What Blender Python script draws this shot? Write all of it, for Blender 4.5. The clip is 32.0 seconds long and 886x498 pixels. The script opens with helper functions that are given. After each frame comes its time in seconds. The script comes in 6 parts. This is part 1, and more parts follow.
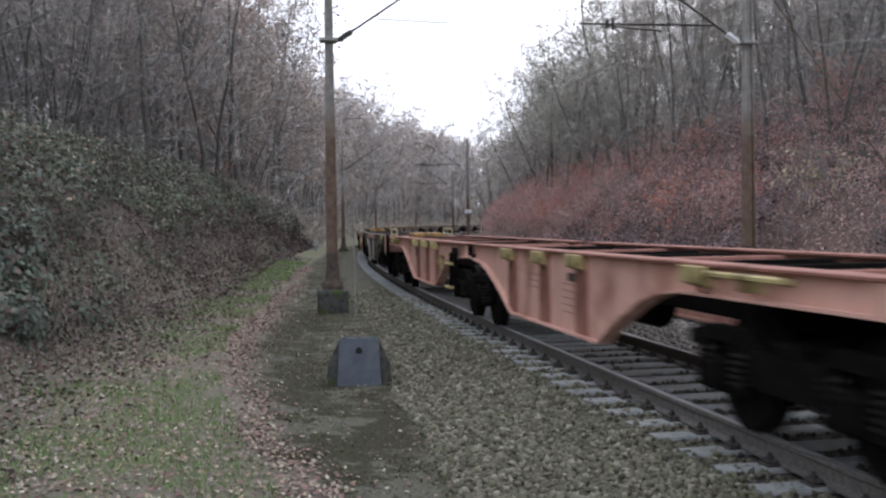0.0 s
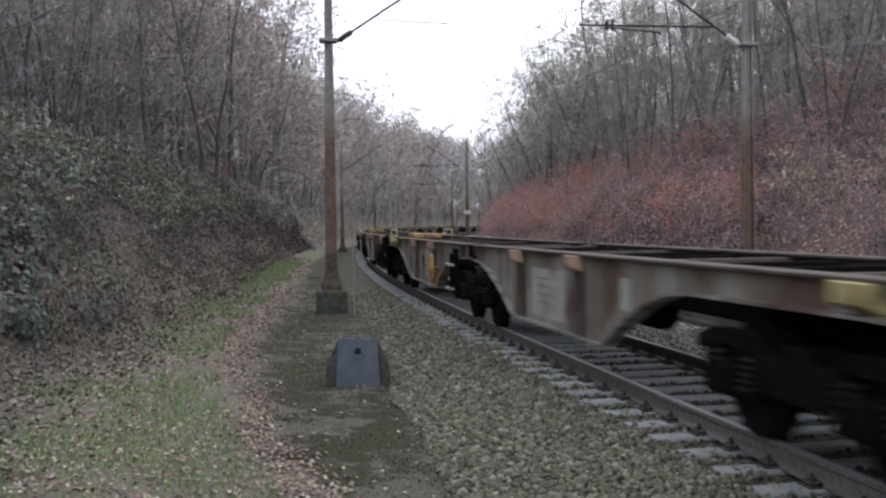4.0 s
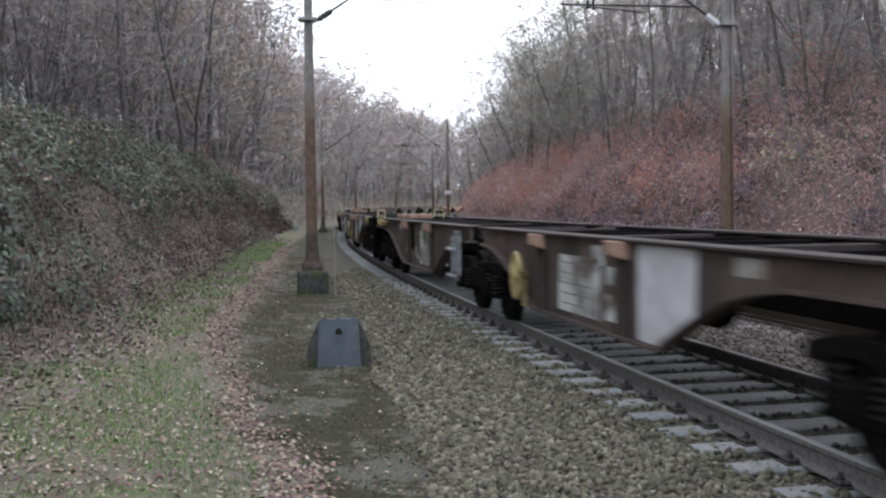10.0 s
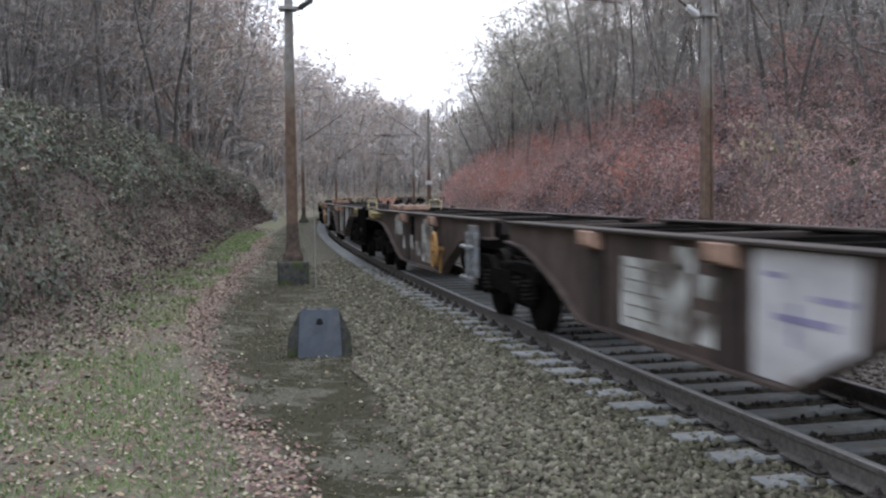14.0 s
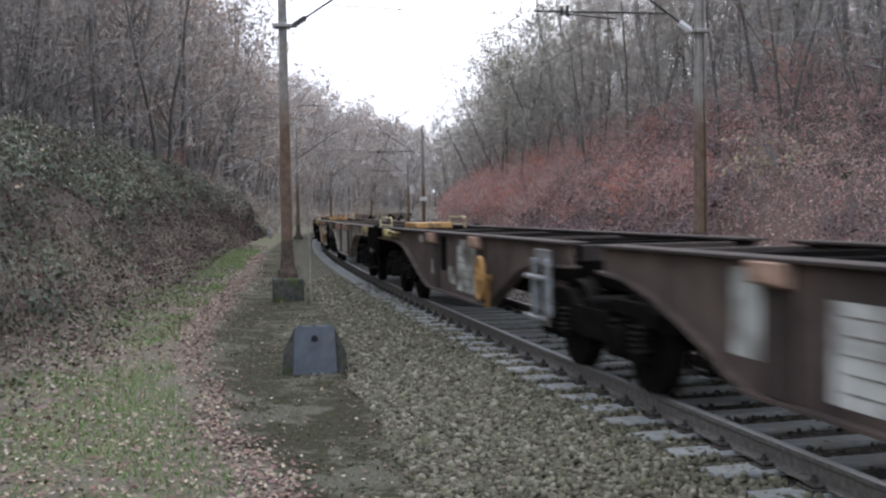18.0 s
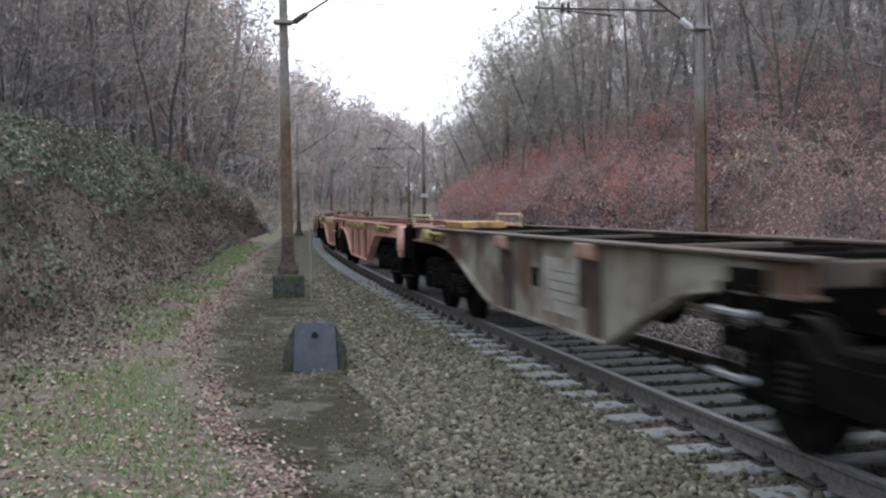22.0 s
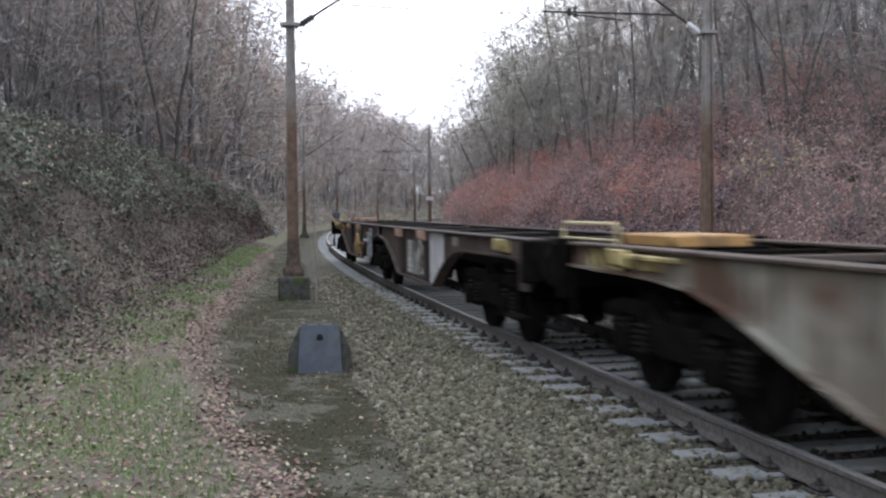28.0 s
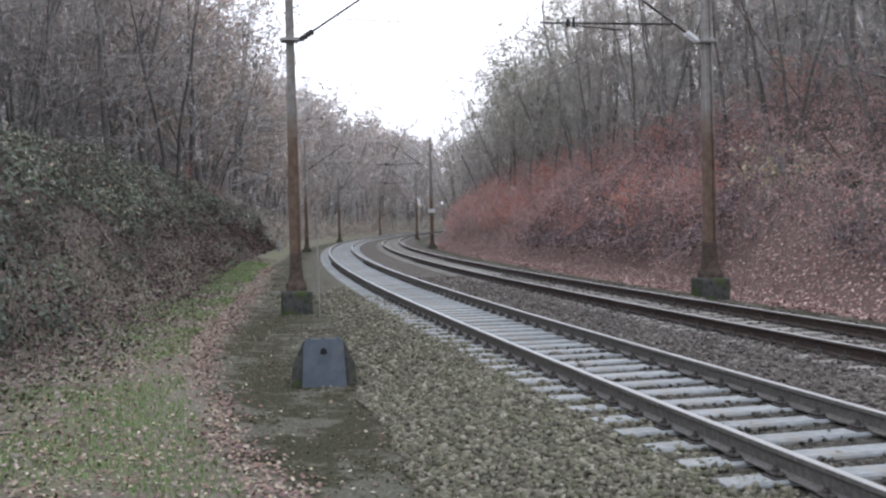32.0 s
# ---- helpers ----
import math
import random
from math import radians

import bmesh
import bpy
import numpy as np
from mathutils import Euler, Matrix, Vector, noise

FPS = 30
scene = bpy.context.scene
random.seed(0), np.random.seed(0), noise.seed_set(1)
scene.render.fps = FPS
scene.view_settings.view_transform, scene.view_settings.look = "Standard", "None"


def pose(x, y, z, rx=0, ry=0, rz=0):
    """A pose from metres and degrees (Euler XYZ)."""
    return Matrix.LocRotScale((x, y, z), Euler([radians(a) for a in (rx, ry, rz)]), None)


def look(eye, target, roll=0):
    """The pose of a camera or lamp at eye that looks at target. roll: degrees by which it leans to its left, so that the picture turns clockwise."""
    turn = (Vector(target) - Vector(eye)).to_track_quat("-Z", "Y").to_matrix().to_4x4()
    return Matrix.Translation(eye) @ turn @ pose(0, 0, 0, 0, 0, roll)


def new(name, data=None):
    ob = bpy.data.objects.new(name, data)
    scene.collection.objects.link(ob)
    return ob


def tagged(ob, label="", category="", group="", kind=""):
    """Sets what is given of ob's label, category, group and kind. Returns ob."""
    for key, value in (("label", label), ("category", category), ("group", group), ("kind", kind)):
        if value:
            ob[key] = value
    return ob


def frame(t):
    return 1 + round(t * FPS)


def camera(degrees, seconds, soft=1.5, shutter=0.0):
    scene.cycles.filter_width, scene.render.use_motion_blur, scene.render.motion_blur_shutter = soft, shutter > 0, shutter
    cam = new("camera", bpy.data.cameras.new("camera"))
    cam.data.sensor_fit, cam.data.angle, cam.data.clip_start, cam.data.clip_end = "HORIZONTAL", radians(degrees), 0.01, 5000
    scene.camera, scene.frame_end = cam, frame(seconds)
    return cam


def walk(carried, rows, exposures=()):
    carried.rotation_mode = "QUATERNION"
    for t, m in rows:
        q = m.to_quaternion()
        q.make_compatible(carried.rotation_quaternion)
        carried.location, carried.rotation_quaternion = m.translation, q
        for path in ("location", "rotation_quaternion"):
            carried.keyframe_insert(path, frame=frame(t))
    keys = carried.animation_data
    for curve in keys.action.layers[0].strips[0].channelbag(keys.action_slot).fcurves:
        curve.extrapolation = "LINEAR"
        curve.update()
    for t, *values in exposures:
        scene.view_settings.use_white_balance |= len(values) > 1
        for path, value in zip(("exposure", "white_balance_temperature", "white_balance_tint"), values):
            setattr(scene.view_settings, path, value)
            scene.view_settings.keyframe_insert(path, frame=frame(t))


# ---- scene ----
EYE = (0.0, 0.0, 1.674)
# seconds, yaw to the right, pitch, roll (degrees) of the hand-held camera
AIM = [
    (0.0, -2.04, -1.43, 0.74), (0.5, -1.91, -1.35, 0.65), (1.0, -2.19, -1.44, 0.65), (1.5, -2.25, -1.49, 0.76),
    (2.0, -2.17, -1.36, 0.79), (2.5, -2.05, -1.18, 0.68), (3.0, -2.02, -1.20, 0.67), (3.5, -2.09, -1.27, 0.56),
    (5.5, -0.63, -2.04, 0.45), (6.0, -0.02, -2.24, 0.31), (6.5, -0.07, -2.03, 0.56), (7.0, -0.34, -2.10, 0.66),
    (7.5, -0.50, -2.24, 0.75), (8.0, -0.52, -2.31, 0.66), (8.5, -0.46, -2.39, 0.71), (9.0, -0.84, -2.33, 0.77),
    (9.5, -0.84, -2.34, 0.70), (10.0, -0.92, -2.52, 0.66), (10.5, -0.78, -2.82, 0.61), (11.0, -0.73, -2.85, 0.54),
    (11.5, -0.96, -2.78, 0.45), (12.0, -1.16, -2.89, 0.54), (12.5, -1.33, -2.78, 0.76), (13.0, -1.12, -2.77, 0.64),
    (13.5, -0.44, -2.89, 0.58), (14.0, 0.16, -3.08, 0.58), (14.5, 0.66, -3.16, 0.66), (15.0, 1.22, -2.92, 0.73),
    (15.5, 1.12, -2.11, 0.91), (17.5, 0.47, -2.19, 0.91), (18.0, 0.46, -2.18, 0.88), (18.5, 0.46, -2.37, 0.76),
    (19.0, 0.30, -2.37, 0.74), (19.5, 0.07, -2.41, 0.87), (20.0, 0.19, -2.41, 0.66), (20.5, 0.09, -2.44, 0.77),
    (21.0, 0.04, -2.53, 0.75), (21.5, 0.34, -2.59, 0.72), (22.0, 0.43, -2.36, 0.73), (22.5, 0.27, -2.26, 0.70),
    (23.0, 0.52, -2.56, 0.73), (23.5, 0.52, -2.40, 0.62), (24.0, 0.55, -2.61, 0.58), (24.5, 0.34, -2.34, 0.49),
    (25.0, 0.13, -2.42, 0.70), (25.5, -0.19, -2.27, 0.75), (27.5, 0.23, -2.17, 0.54), (28.0, 0.13, -2.19, 0.44),
    (28.5, 0.10, -2.11, 0.57), (29.0, -0.06, -1.99, 0.61), (29.5, 0.05, -2.24, 0.76), (30.0, -0.18, -2.04, 0.89),
    (30.5, -0.31, -1.92, 1.19), (31.0, -0.24, -1.94, 1.55), (31.5, -0.14, -1.79, 1.48), (32.0, -0.00, -1.50, 1.29),]


def aim(yaw, pitch, roll):
    a, b = radians(yaw), radians(pitch)
    ahead = Vector((math.sin(a) * math.cos(b), math.cos(a) * math.cos(b), math.sin(b)))
    return look(EYE, Vector(EYE) + ahead, -roll)


cam = camera(47.22, 32.0, soft=2.35, shutter=0.55)
walk(cam, [(t, aim(y, p, r)) for t, y, p, r in AIM], exposures=[(0, 0.15), (6.0, 0.15), (7.0, 0.20), (8.0, 0.07), (9.0, 0.39), (10.0, 0.37), (29.0, 0.37), (32.0, 0.40)])

# ---- light: overcast winter sky ----
world = bpy.data.worlds.new("sky")
scene.world = world
world.use_nodes = True
wn = world.node_tree.nodes
wl = world.node_tree.links
sky = wn.new("ShaderNodeTexSky")
sky.sky_type, sky.sun_disc = "NISHITA", False
sky.sun_elevation, sky.sun_rotation = radians(30), radians(20)
sky.air_density, sky.dust_density, sky.ozone_density = 1.0, 6.0, 1.0
cloud = wn.new("ShaderNodeMixRGB")
cloud.inputs[0].default_value = 0.93
cloud.inputs[2].default_value = (9.2, 9.8, 11.45, 1)
wl.new(sky.outputs[0], cloud.inputs[1])
bg = wn["Background"]
wl.new(cloud.outputs[0], bg.inputs[0])
bg.inputs[1].default_value = 0.15
sun = new("sun", bpy.data.lights.new("sun", "SUN"))
sun.data.energy, sun.data.angle, sun.data.color = 0.5, radians(30), (1.0, 0.96, 0.9)
sun.matrix_basis = look((0, 0, 50), (-10, -29, 0))

# ---- materials ----
MATS = {}


def mat(name, c1, c2, scale=8.0, rough=0.85, bump=0.3, metal=0.0, detail=8.0, c3=None, scale3=1.0, amount3=0.4, per_object=0.0, per_island=0.0, spec=0.3, streak=0.0):
    """Two-scale noise between c1 and c2, with large stains of c3."""
    m = bpy.data.materials.new(name)
    m.use_nodes = True
    n, l = m.node_tree.nodes, m.node_tree.links
    bs = n["Principled BSDF"]
    bs.inputs["Roughness"].default_value, bs.inputs["Metallic"].default_value = rough, metal
    bs.inputs["Specular IOR Level"].default_value = spec
    co = n.new("ShaderNodeTexCoord")
    t1 = n.new("ShaderNodeTexNoise")
    t1.inputs["Scale"].default_value, t1.inputs["Detail"].default_value, t1.inputs["Roughness"].default_value = scale, detail, 0.65
    l.new(co.outputs["Object"], t1.inputs["Vector"])
    r1 = n.new("ShaderNodeValToRGB")
    r1.color_ramp.elements[0].position, r1.color_ramp.elements[1].position = 0.36, 0.64
    r1.color_ramp.elements[0].color, r1.color_ramp.elements[1].color = (*c1, 1), (*c2, 1)
    l.new(t1.outputs[0], r1.inputs[0])
    out = r1.outputs[0]
    if c3:
        t3 = n.new("ShaderNodeTexNoise")
        t3.inputs["Scale"].default_value, t3.inputs["Detail"].default_value = scale3, 6
        l.new(co.outputs["Object"], t3.inputs["Vector"])
        r3 = n.new("ShaderNodeValToRGB")
        r3.color_ramp.elements[0].position, r3.color_ramp.elements[1].position = 0.62 - 0.3 * amount3, 0.75 - 0.2 * amount3
        l.new(t3.outputs[0], r3.inputs[0])
        mx = n.new("ShaderNodeMixRGB")
        mx.inputs[2].default_value = (*c3, 1)
        l.new(r3.outputs[0], mx.inputs[0])
        l.new(out, mx.inputs[1])
        out = mx.outputs[0]
    if streak:
        oi = n.new("ShaderNodeObjectInfo")
        mv = n.new("ShaderNodeVectorMath")
        mv.operation = "MULTIPLY_ADD"
        mv.inputs[1].default_value = (5.0, 5.0, 0.7)
        sh = n.new("ShaderNodeVectorMath")
        sh.operation = "SCALE"
        sh.inputs[0].default_value = (31, 17, 7)
        l.new(oi.outputs["Random"], sh.inputs["Scale"])
        l.new(co.outputs["Object"], mv.inputs[0])
        l.new(sh.outputs[0], mv.inputs[2])
        t4 = n.new("ShaderNodeTexNoise")
        t4.inputs["Scale"].default_value, t4.inputs["Detail"].default_value, t4.inputs["Roughness"].default_value = 1.0, 7, 0.6
        l.new(mv.outputs[0], t4.inputs["Vector"])
        r4 = n.new("ShaderNodeMapRange")
        r4.inputs[1].default_value, r4.inputs[2].default_value, r4.inputs[4].default_value = 0.52, 0.68, streak
        l.new(t4.outputs[0], r4.inputs[0])
        m4 = n.new("ShaderNodeMixRGB")
        m4.inputs[2].default_value = (*[0.4 * v for v in (c3 or c1)], 1)
        l.new(r4.outputs[0], m4.inputs[0])
        l.new(out, m4.inputs[1])
        out = m4.outputs[0]
    for amount, node, sock in ((per_object, "ShaderNodeObjectInfo", "Random"), (per_island, "ShaderNodeNewGeometry", "Random Per Island")):
        if amount:
            oi = n.new(node)
            mr = n.new("ShaderNodeMapRange")
            mr.inputs[3].default_value, mr.inputs[4].default_value = 1 - amount, 1 + amount
            l.new(oi.outputs[sock], mr.inputs[0])
            mu = n.new("ShaderNodeMixRGB")
            mu.blend_type = "MULTIPLY"
            mu.inputs[0].default_value = 1
            l.new(out, mu.inputs[1])
            l.new(mr.outputs[0], mu.inputs[2])
            out = mu.outputs[0]
    l.new(out, bs.inputs["Base Color"])
    if bump:
        b = n.new("ShaderNodeBump")
        b.inputs["Strength"].default_value, b.inputs["Distance"].default_value = bump, 0.02
        l.new(t1.outputs[0], b.inputs["Height"])
        l.new(b.outputs[0], bs.inputs["Normal"])
    MATS[name] = m
    return m


def palette(name, colours, rough=0.9, spread=0.25, patch=0.0, patch_scale=0.6, thin=0.0):
    """Leaves, stones: each loose piece takes one of the colours."""
    m = bpy.data.materials.new(name)
    m.use_nodes = True
    n, l = m.node_tree.nodes, m.node_tree.links
    bs = n["Principled BSDF"]
    bs.inputs["Roughness"].default_value = rough
    bs.inputs["Specular IOR Level"].default_value = 0.25
    g = n.new("ShaderNodeNewGeometry")
    r = n.new("ShaderNodeValToRGB")
    r.color_ramp.interpolation = "CONSTANT"
    els = r.color_ramp.elements
    while len(els) < len(colours):
        els.new(0.5)
    for i, c in enumerate(colours):
        els[i].position = i / len(colours)
        els[i].color = (*c, 1)
    l.new(g.outputs["Random Per Island"], r.inputs[0])
    ml = n.new("ShaderNodeMath")
    ml.operation = "MULTIPLY"
    ml.inputs[1].default_value = 17.31
    fr = n.new("ShaderNodeMath")
    fr.operation = "FRACT"
    l.new(g.outputs["Random Per Island"], ml.inputs[0])
    l.new(ml.outputs[0], fr.inputs[0])
    mr = n.new("ShaderNodeMapRange")
    mr.inputs[3].default_value, mr.inputs[4].default_value = 1 - spread, 1 + spread
    l.new(fr.outputs[0], mr.inputs[0])
    mu = n.new("ShaderNodeMixRGB")
    mu.blend_type = "MULTIPLY"
    mu.inputs[0].default_value = 1
    l.new(r.outputs[0], mu.inputs[1])
    l.new(mr.outputs[0], mu.inputs[2])
    out = mu.outputs[0]
    if patch:
        co = n.new("ShaderNodeTexCoord")
        tx = n.new("ShaderNodeTexNoise")
        tx.inputs["Scale"].default_value, tx.inputs["Detail"].default_value = patch_scale, 3
        l.new(co.outputs["Object"], tx.inputs["Vector"])
        pr = n.new("ShaderNodeMapRange")
        pr.inputs[1].default_value, pr.inputs[2].default_value = 0.35, 0.65
        pr.inputs[3].default_value, pr.inputs[4].default_value = 1 - patch, 1 + patch
        l.new(tx.outputs[0], pr.inputs[0])
        m2 = n.new("ShaderNodeMixRGB")
        m2.blend_type = "MULTIPLY"
        m2.inputs[0].default_value = 1
        l.new(out, m2.inputs[1])
        l.new(pr.outputs[0], m2.inputs[2])
        out = m2.outputs[0]
    if thin:
        tr = n.new("ShaderNodeBsdfTranslucent")
        l.new(out, tr.inputs["Color"])
        ms = n.new("ShaderNodeMixShader")
        ms.inputs[0].default_value = thin
        l.new(bs.outputs[0], ms.inputs[1])
        l.new(tr.outputs[0], ms.inputs[2])
        l.new(ms.outputs[0], n["Material Output"].inputs[0])
    l.new(out, bs.inputs["Base Color"])
    MATS[name] = m
    return m


sleeper_mat = mat("sleeper_concrete", (0.20, 0.212, 0.212), (0.30, 0.313, 0.313), 14, 0.9, 0.3, c3=(0.25, 0.24, 0.22), scale3=3, per_object=0.12)
sleeper_old = mat("sleeper_old", (0.17, 0.16, 0.145), (0.27, 0.26, 0.235), 14, 0.9, 0.3, c3=(0.15, 0.13, 0.11), scale3=3, per_object=0.15)
rail_mat = mat("rail_side", (0.105, 0.098, 0.09), (0.18, 0.168, 0.155), 20, 0.75, 0.2, metal=0.2)
rail_rust = mat("rail_rust", (0.035, 0.024, 0.02), (0.07, 0.05, 0.042), 20, 0.85, 0.2)
rail_top = mat("rail_top", (0.28, 0.28, 0.275), (0.40, 0.40, 0.39), 30, 0.45, 0.05, metal=0.5)
clip_mat = mat("fastening_rust", (0.028, 0.025, 0.023), (0.08, 0.071, 0.064), 30, 0.95, 0.6)
mast_mat = mat("mast_rust", (0.12, 0.078, 0.055), (0.205, 0.145, 0.108), 5, 0.85, 0.3, c3=(0.20, 0.165, 0.14), scale3=0.8, amount3=0.3)
shoe_mat = mat("dark_rusty_shoe", (0.05, 0.038, 0.031), (0.10, 0.075, 0.06), 8, 0.9, 0.4)
mast_grey = mat("mast_zinc", (0.22, 0.215, 0.20), (0.34, 0.33, 0.31), 6, 0.7, 0.15, metal=0.2, c3=(0.20, 0.15, 0.11), scale3=0.8, amount3=0.5)
foundation_mat = mat("mossy_concrete", (0.035, 0.036, 0.032), (0.085, 0.085, 0.075), 9, 0.95, 0.5, c3=(0.05, 0.07, 0.02), scale3=2.5, amount3=0.5)
wire_mat = mat("wire", (0.03, 0.03, 0.03), (0.06, 0.055, 0.05), 30, 0.7, 0.0)
insul_mat = mat("insulator", (0.55, 0.55, 0.55), (0.7, 0.7, 0.7), 30, 0.4, 0.0)
box_mat = mat("dark_slate_plastic", (0.055, 0.065, 0.08), (0.085, 0.098, 0.115), 4, 0.75, 0.15, c3=(0.12, 0.12, 0.11), scale3=2.5, amount3=0.3)
black_mat = mat("flat_black", (0.008, 0.008, 0.008), (0.015, 0.015, 0.015), 5, 0.9, 0)
bark_mat = mat("bark", (0.075, 0.07, 0.065), (0.18, 0.168, 0.155), 9, 0.95, 0.5, per_object=0.3)
cane_mat = mat("bramble_cane", (0.05, 0.036, 0.034), (0.105, 0.08, 0.075), 6, 0.9, 0.0)
# paler than bare twigs: some of the wood's haze is in this colour
twig_mat = mat("twig", (0.165, 0.16, 0.156), (0.29, 0.282, 0.275), 3, 0.95, 0.0, per_object=0.3)
wagon_orange = mat("faded_orange_paint", (0.58, 0.335, 0.265), (0.70, 0.425, 0.345), 3.0, 0.65, 0.1, c3=(0.34, 0.155, 0.11), scale3=0.9, amount3=0.36, streak=0.35)
wagon_beige = mat("weathered_beige_paint", (0.205, 0.19, 0.16), (0.33, 0.312, 0.27), 2.2, 0.7, 0.1, c3=(0.105, 0.068, 0.052), scale3=1.1, amount3=0.62, streak=0.85)
wagon_dusky = mat("dusky_stained_paint", (0.13, 0.115, 0.095), (0.24, 0.22, 0.185), 1.6, 0.7, 0.1, c3=(0.085, 0.055, 0.045), scale3=1.0, amount3=0.7, streak=0.8)
wagon_cream = mat("cream_weathered_paint", (0.22, 0.215, 0.175), (0.35, 0.34, 0.285), 2.0, 0.65, 0.1, c3=(0.12, 0.075, 0.052), scale3=1.2, amount3=0.6, streak=0.85)
wagon_brown = mat("weathered_brown_paint", (0.06, 0.044, 0.038), (0.115, 0.086, 0.073), 2.5, 0.7, 0.1, c3=(0.042, 0.033, 0.029), scale3=0.8, amount3=0.4, streak=0.55)
# near-black albedo: the shade under the wagons is put into these two colours
under_mat = mat("shaded_underframe", (0.004, 0.0037, 0.0034), (0.010, 0.009, 0.0083), 8, 0.95, 0.3, per_object=0.1, spec=0.04)
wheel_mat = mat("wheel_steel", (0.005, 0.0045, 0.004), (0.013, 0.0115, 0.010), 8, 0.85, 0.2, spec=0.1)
yellow_mat = mat("faded_yellow_paint", (0.38, 0.31, 0.13), (0.52, 0.44, 0.22), 9, 0.6, 0.1, c3=(0.16, 0.12, 0.05), scale3=4, amount3=0.5)
amber_mat = mat("amber_paint", (0.36, 0.20, 0.07), (0.48, 0.28, 0.11), 9, 0.6, 0.1, c3=(0.16, 0.10, 0.05), scale3=4, amount3=0.4)
white_mat = mat("chalky_white_paint", (0.42, 0.42, 0.42), (0.62, 0.62, 0.62), 3, 0.7, 0.05, c3=(0.26, 0.23, 0.21), scale3=1.5, amount3=0.35)
pale_steel = mat("pale_steel", (0.20, 0.215, 0.225), (0.34, 0.36, 0.37), 9, 0.5, 0.1, metal=0.3, c3=(0.15, 0.12, 0.1), scale3=6)
tan_mat = mat("tan_bracket_paint", (0.30, 0.19, 0.14), (0.42, 0.28, 0.20), 9, 0.7, 0.1, c3=(0.14, 0.09, 0.07), scale3=5, amount3=0.5)

# ---- the line's plan: s runs away from the viewer along the near track, o to its right ----
TH0, D0, S0, RAMP, RAD = 1.8041, 4.721, -3.34, 12.0, 490.0
STEP = 0.5
SS = np.arange(-480, 480 + STEP, STEP)
KK = np.clip((SS - S0) / RAMP, 0, 1) / RAD
HD = TH0 - np.concatenate([[0], np.cumsum((KK[1:] + KK[:-1]) / 2 * STEP)])
XS = np.concatenate([[0], np.cumsum(np.cos((HD[1:] + HD[:-1]) / 2) * STEP)])
YS = np.concatenate([[0], np.cumsum(np.sin((HD[1:] + HD[:-1]) / 2) * STEP)])
I0 = int(np.argmin(abs(SS)))
XS += D0 * math.sin(TH0) - XS[I0]
YS += -D0 * math.cos(TH0) - YS[I0]
TRACK2 = 3.96


def heading(s):
    return float(np.interp(s, SS, HD))


def place(s, o, z=0.0):
    h = np.interp(s, SS, HD)
    return Vector((float(np.interp(s, SS, XS) + o * np.sin(h)), float(np.interp(s, SS, YS) - o * np.cos(h)), z))


def along(s, o=0.0, z=0.0):
    """A pose on the line: x points away along it, y to its left."""
    p = place(s, o, z)
    return pose(p.x, p.y, p.z, 0, 0, math.degrees(heading(s)))


def ramp(x, x0, x1):
    t = np.clip((x - x0) / (x1 - x0), 0, 1)
    return t * t * (3 - 2 * t)


def bank(a, steep, high, gentle):
    """Height over the foot at a metres beyond it."""
    a = np.maximum(a, 0)
    k = high / steep
    return np.where(a < k, a * steep * ramp(a, -1.5, 1.5), high + 28 * gentle * (1 - np.exp(-np.maximum(a - k, 0) / 28)))


def near_bank(a, high):
    """A rounded mound: steep above its foot, flat at its crest."""
    a = np.maximum(a, 0)
    rise = np.interp(a, [0, 0.6, 1.2, 2.0, 3.0, 4.0, 5.0, 6.3], [0, 0.08, 0.235, 0.46, 0.65, 0.79, 0.905, 1.0])
    return high * rise + 28 * 0.26 * (1 - np.exp(-np.maximum(a - 6.3, 0) / 28))


def foot_shift(s):
    """The near bank's foot draws in towards the track with distance."""
    return np.interp(s, [0, 12, 15, 17.5, 23, 27, 39, 68, 86, 110], [-1.7, -1.0, -0.5, -0.05, 0.5, 0.9, 1.3, 1.3, 1.05, 0.8])


def gravel_edge(s):
    """Where the ballast shoulder ends beside the path."""
    return np.interp(s, [0, 7.2, 8.7, 11.5, 15.5, 21, 32, 60], [-3.45, -3.22, -3.1, -2.85, -2.6, -2.4, -2.15, -2.1])


def leaf_line(s):
    """The trodden line along which fallen leaves have gathered."""
    return np.interp(s, [-6, 3, 7.5, 9, 11.3, 14, 18, 22, 28, 33, 60], [-4.1, -4.05, -4.2, -4.5, -4.72, -4.9, -4.92, -4.64, -4.3, -4.1, -3.7])


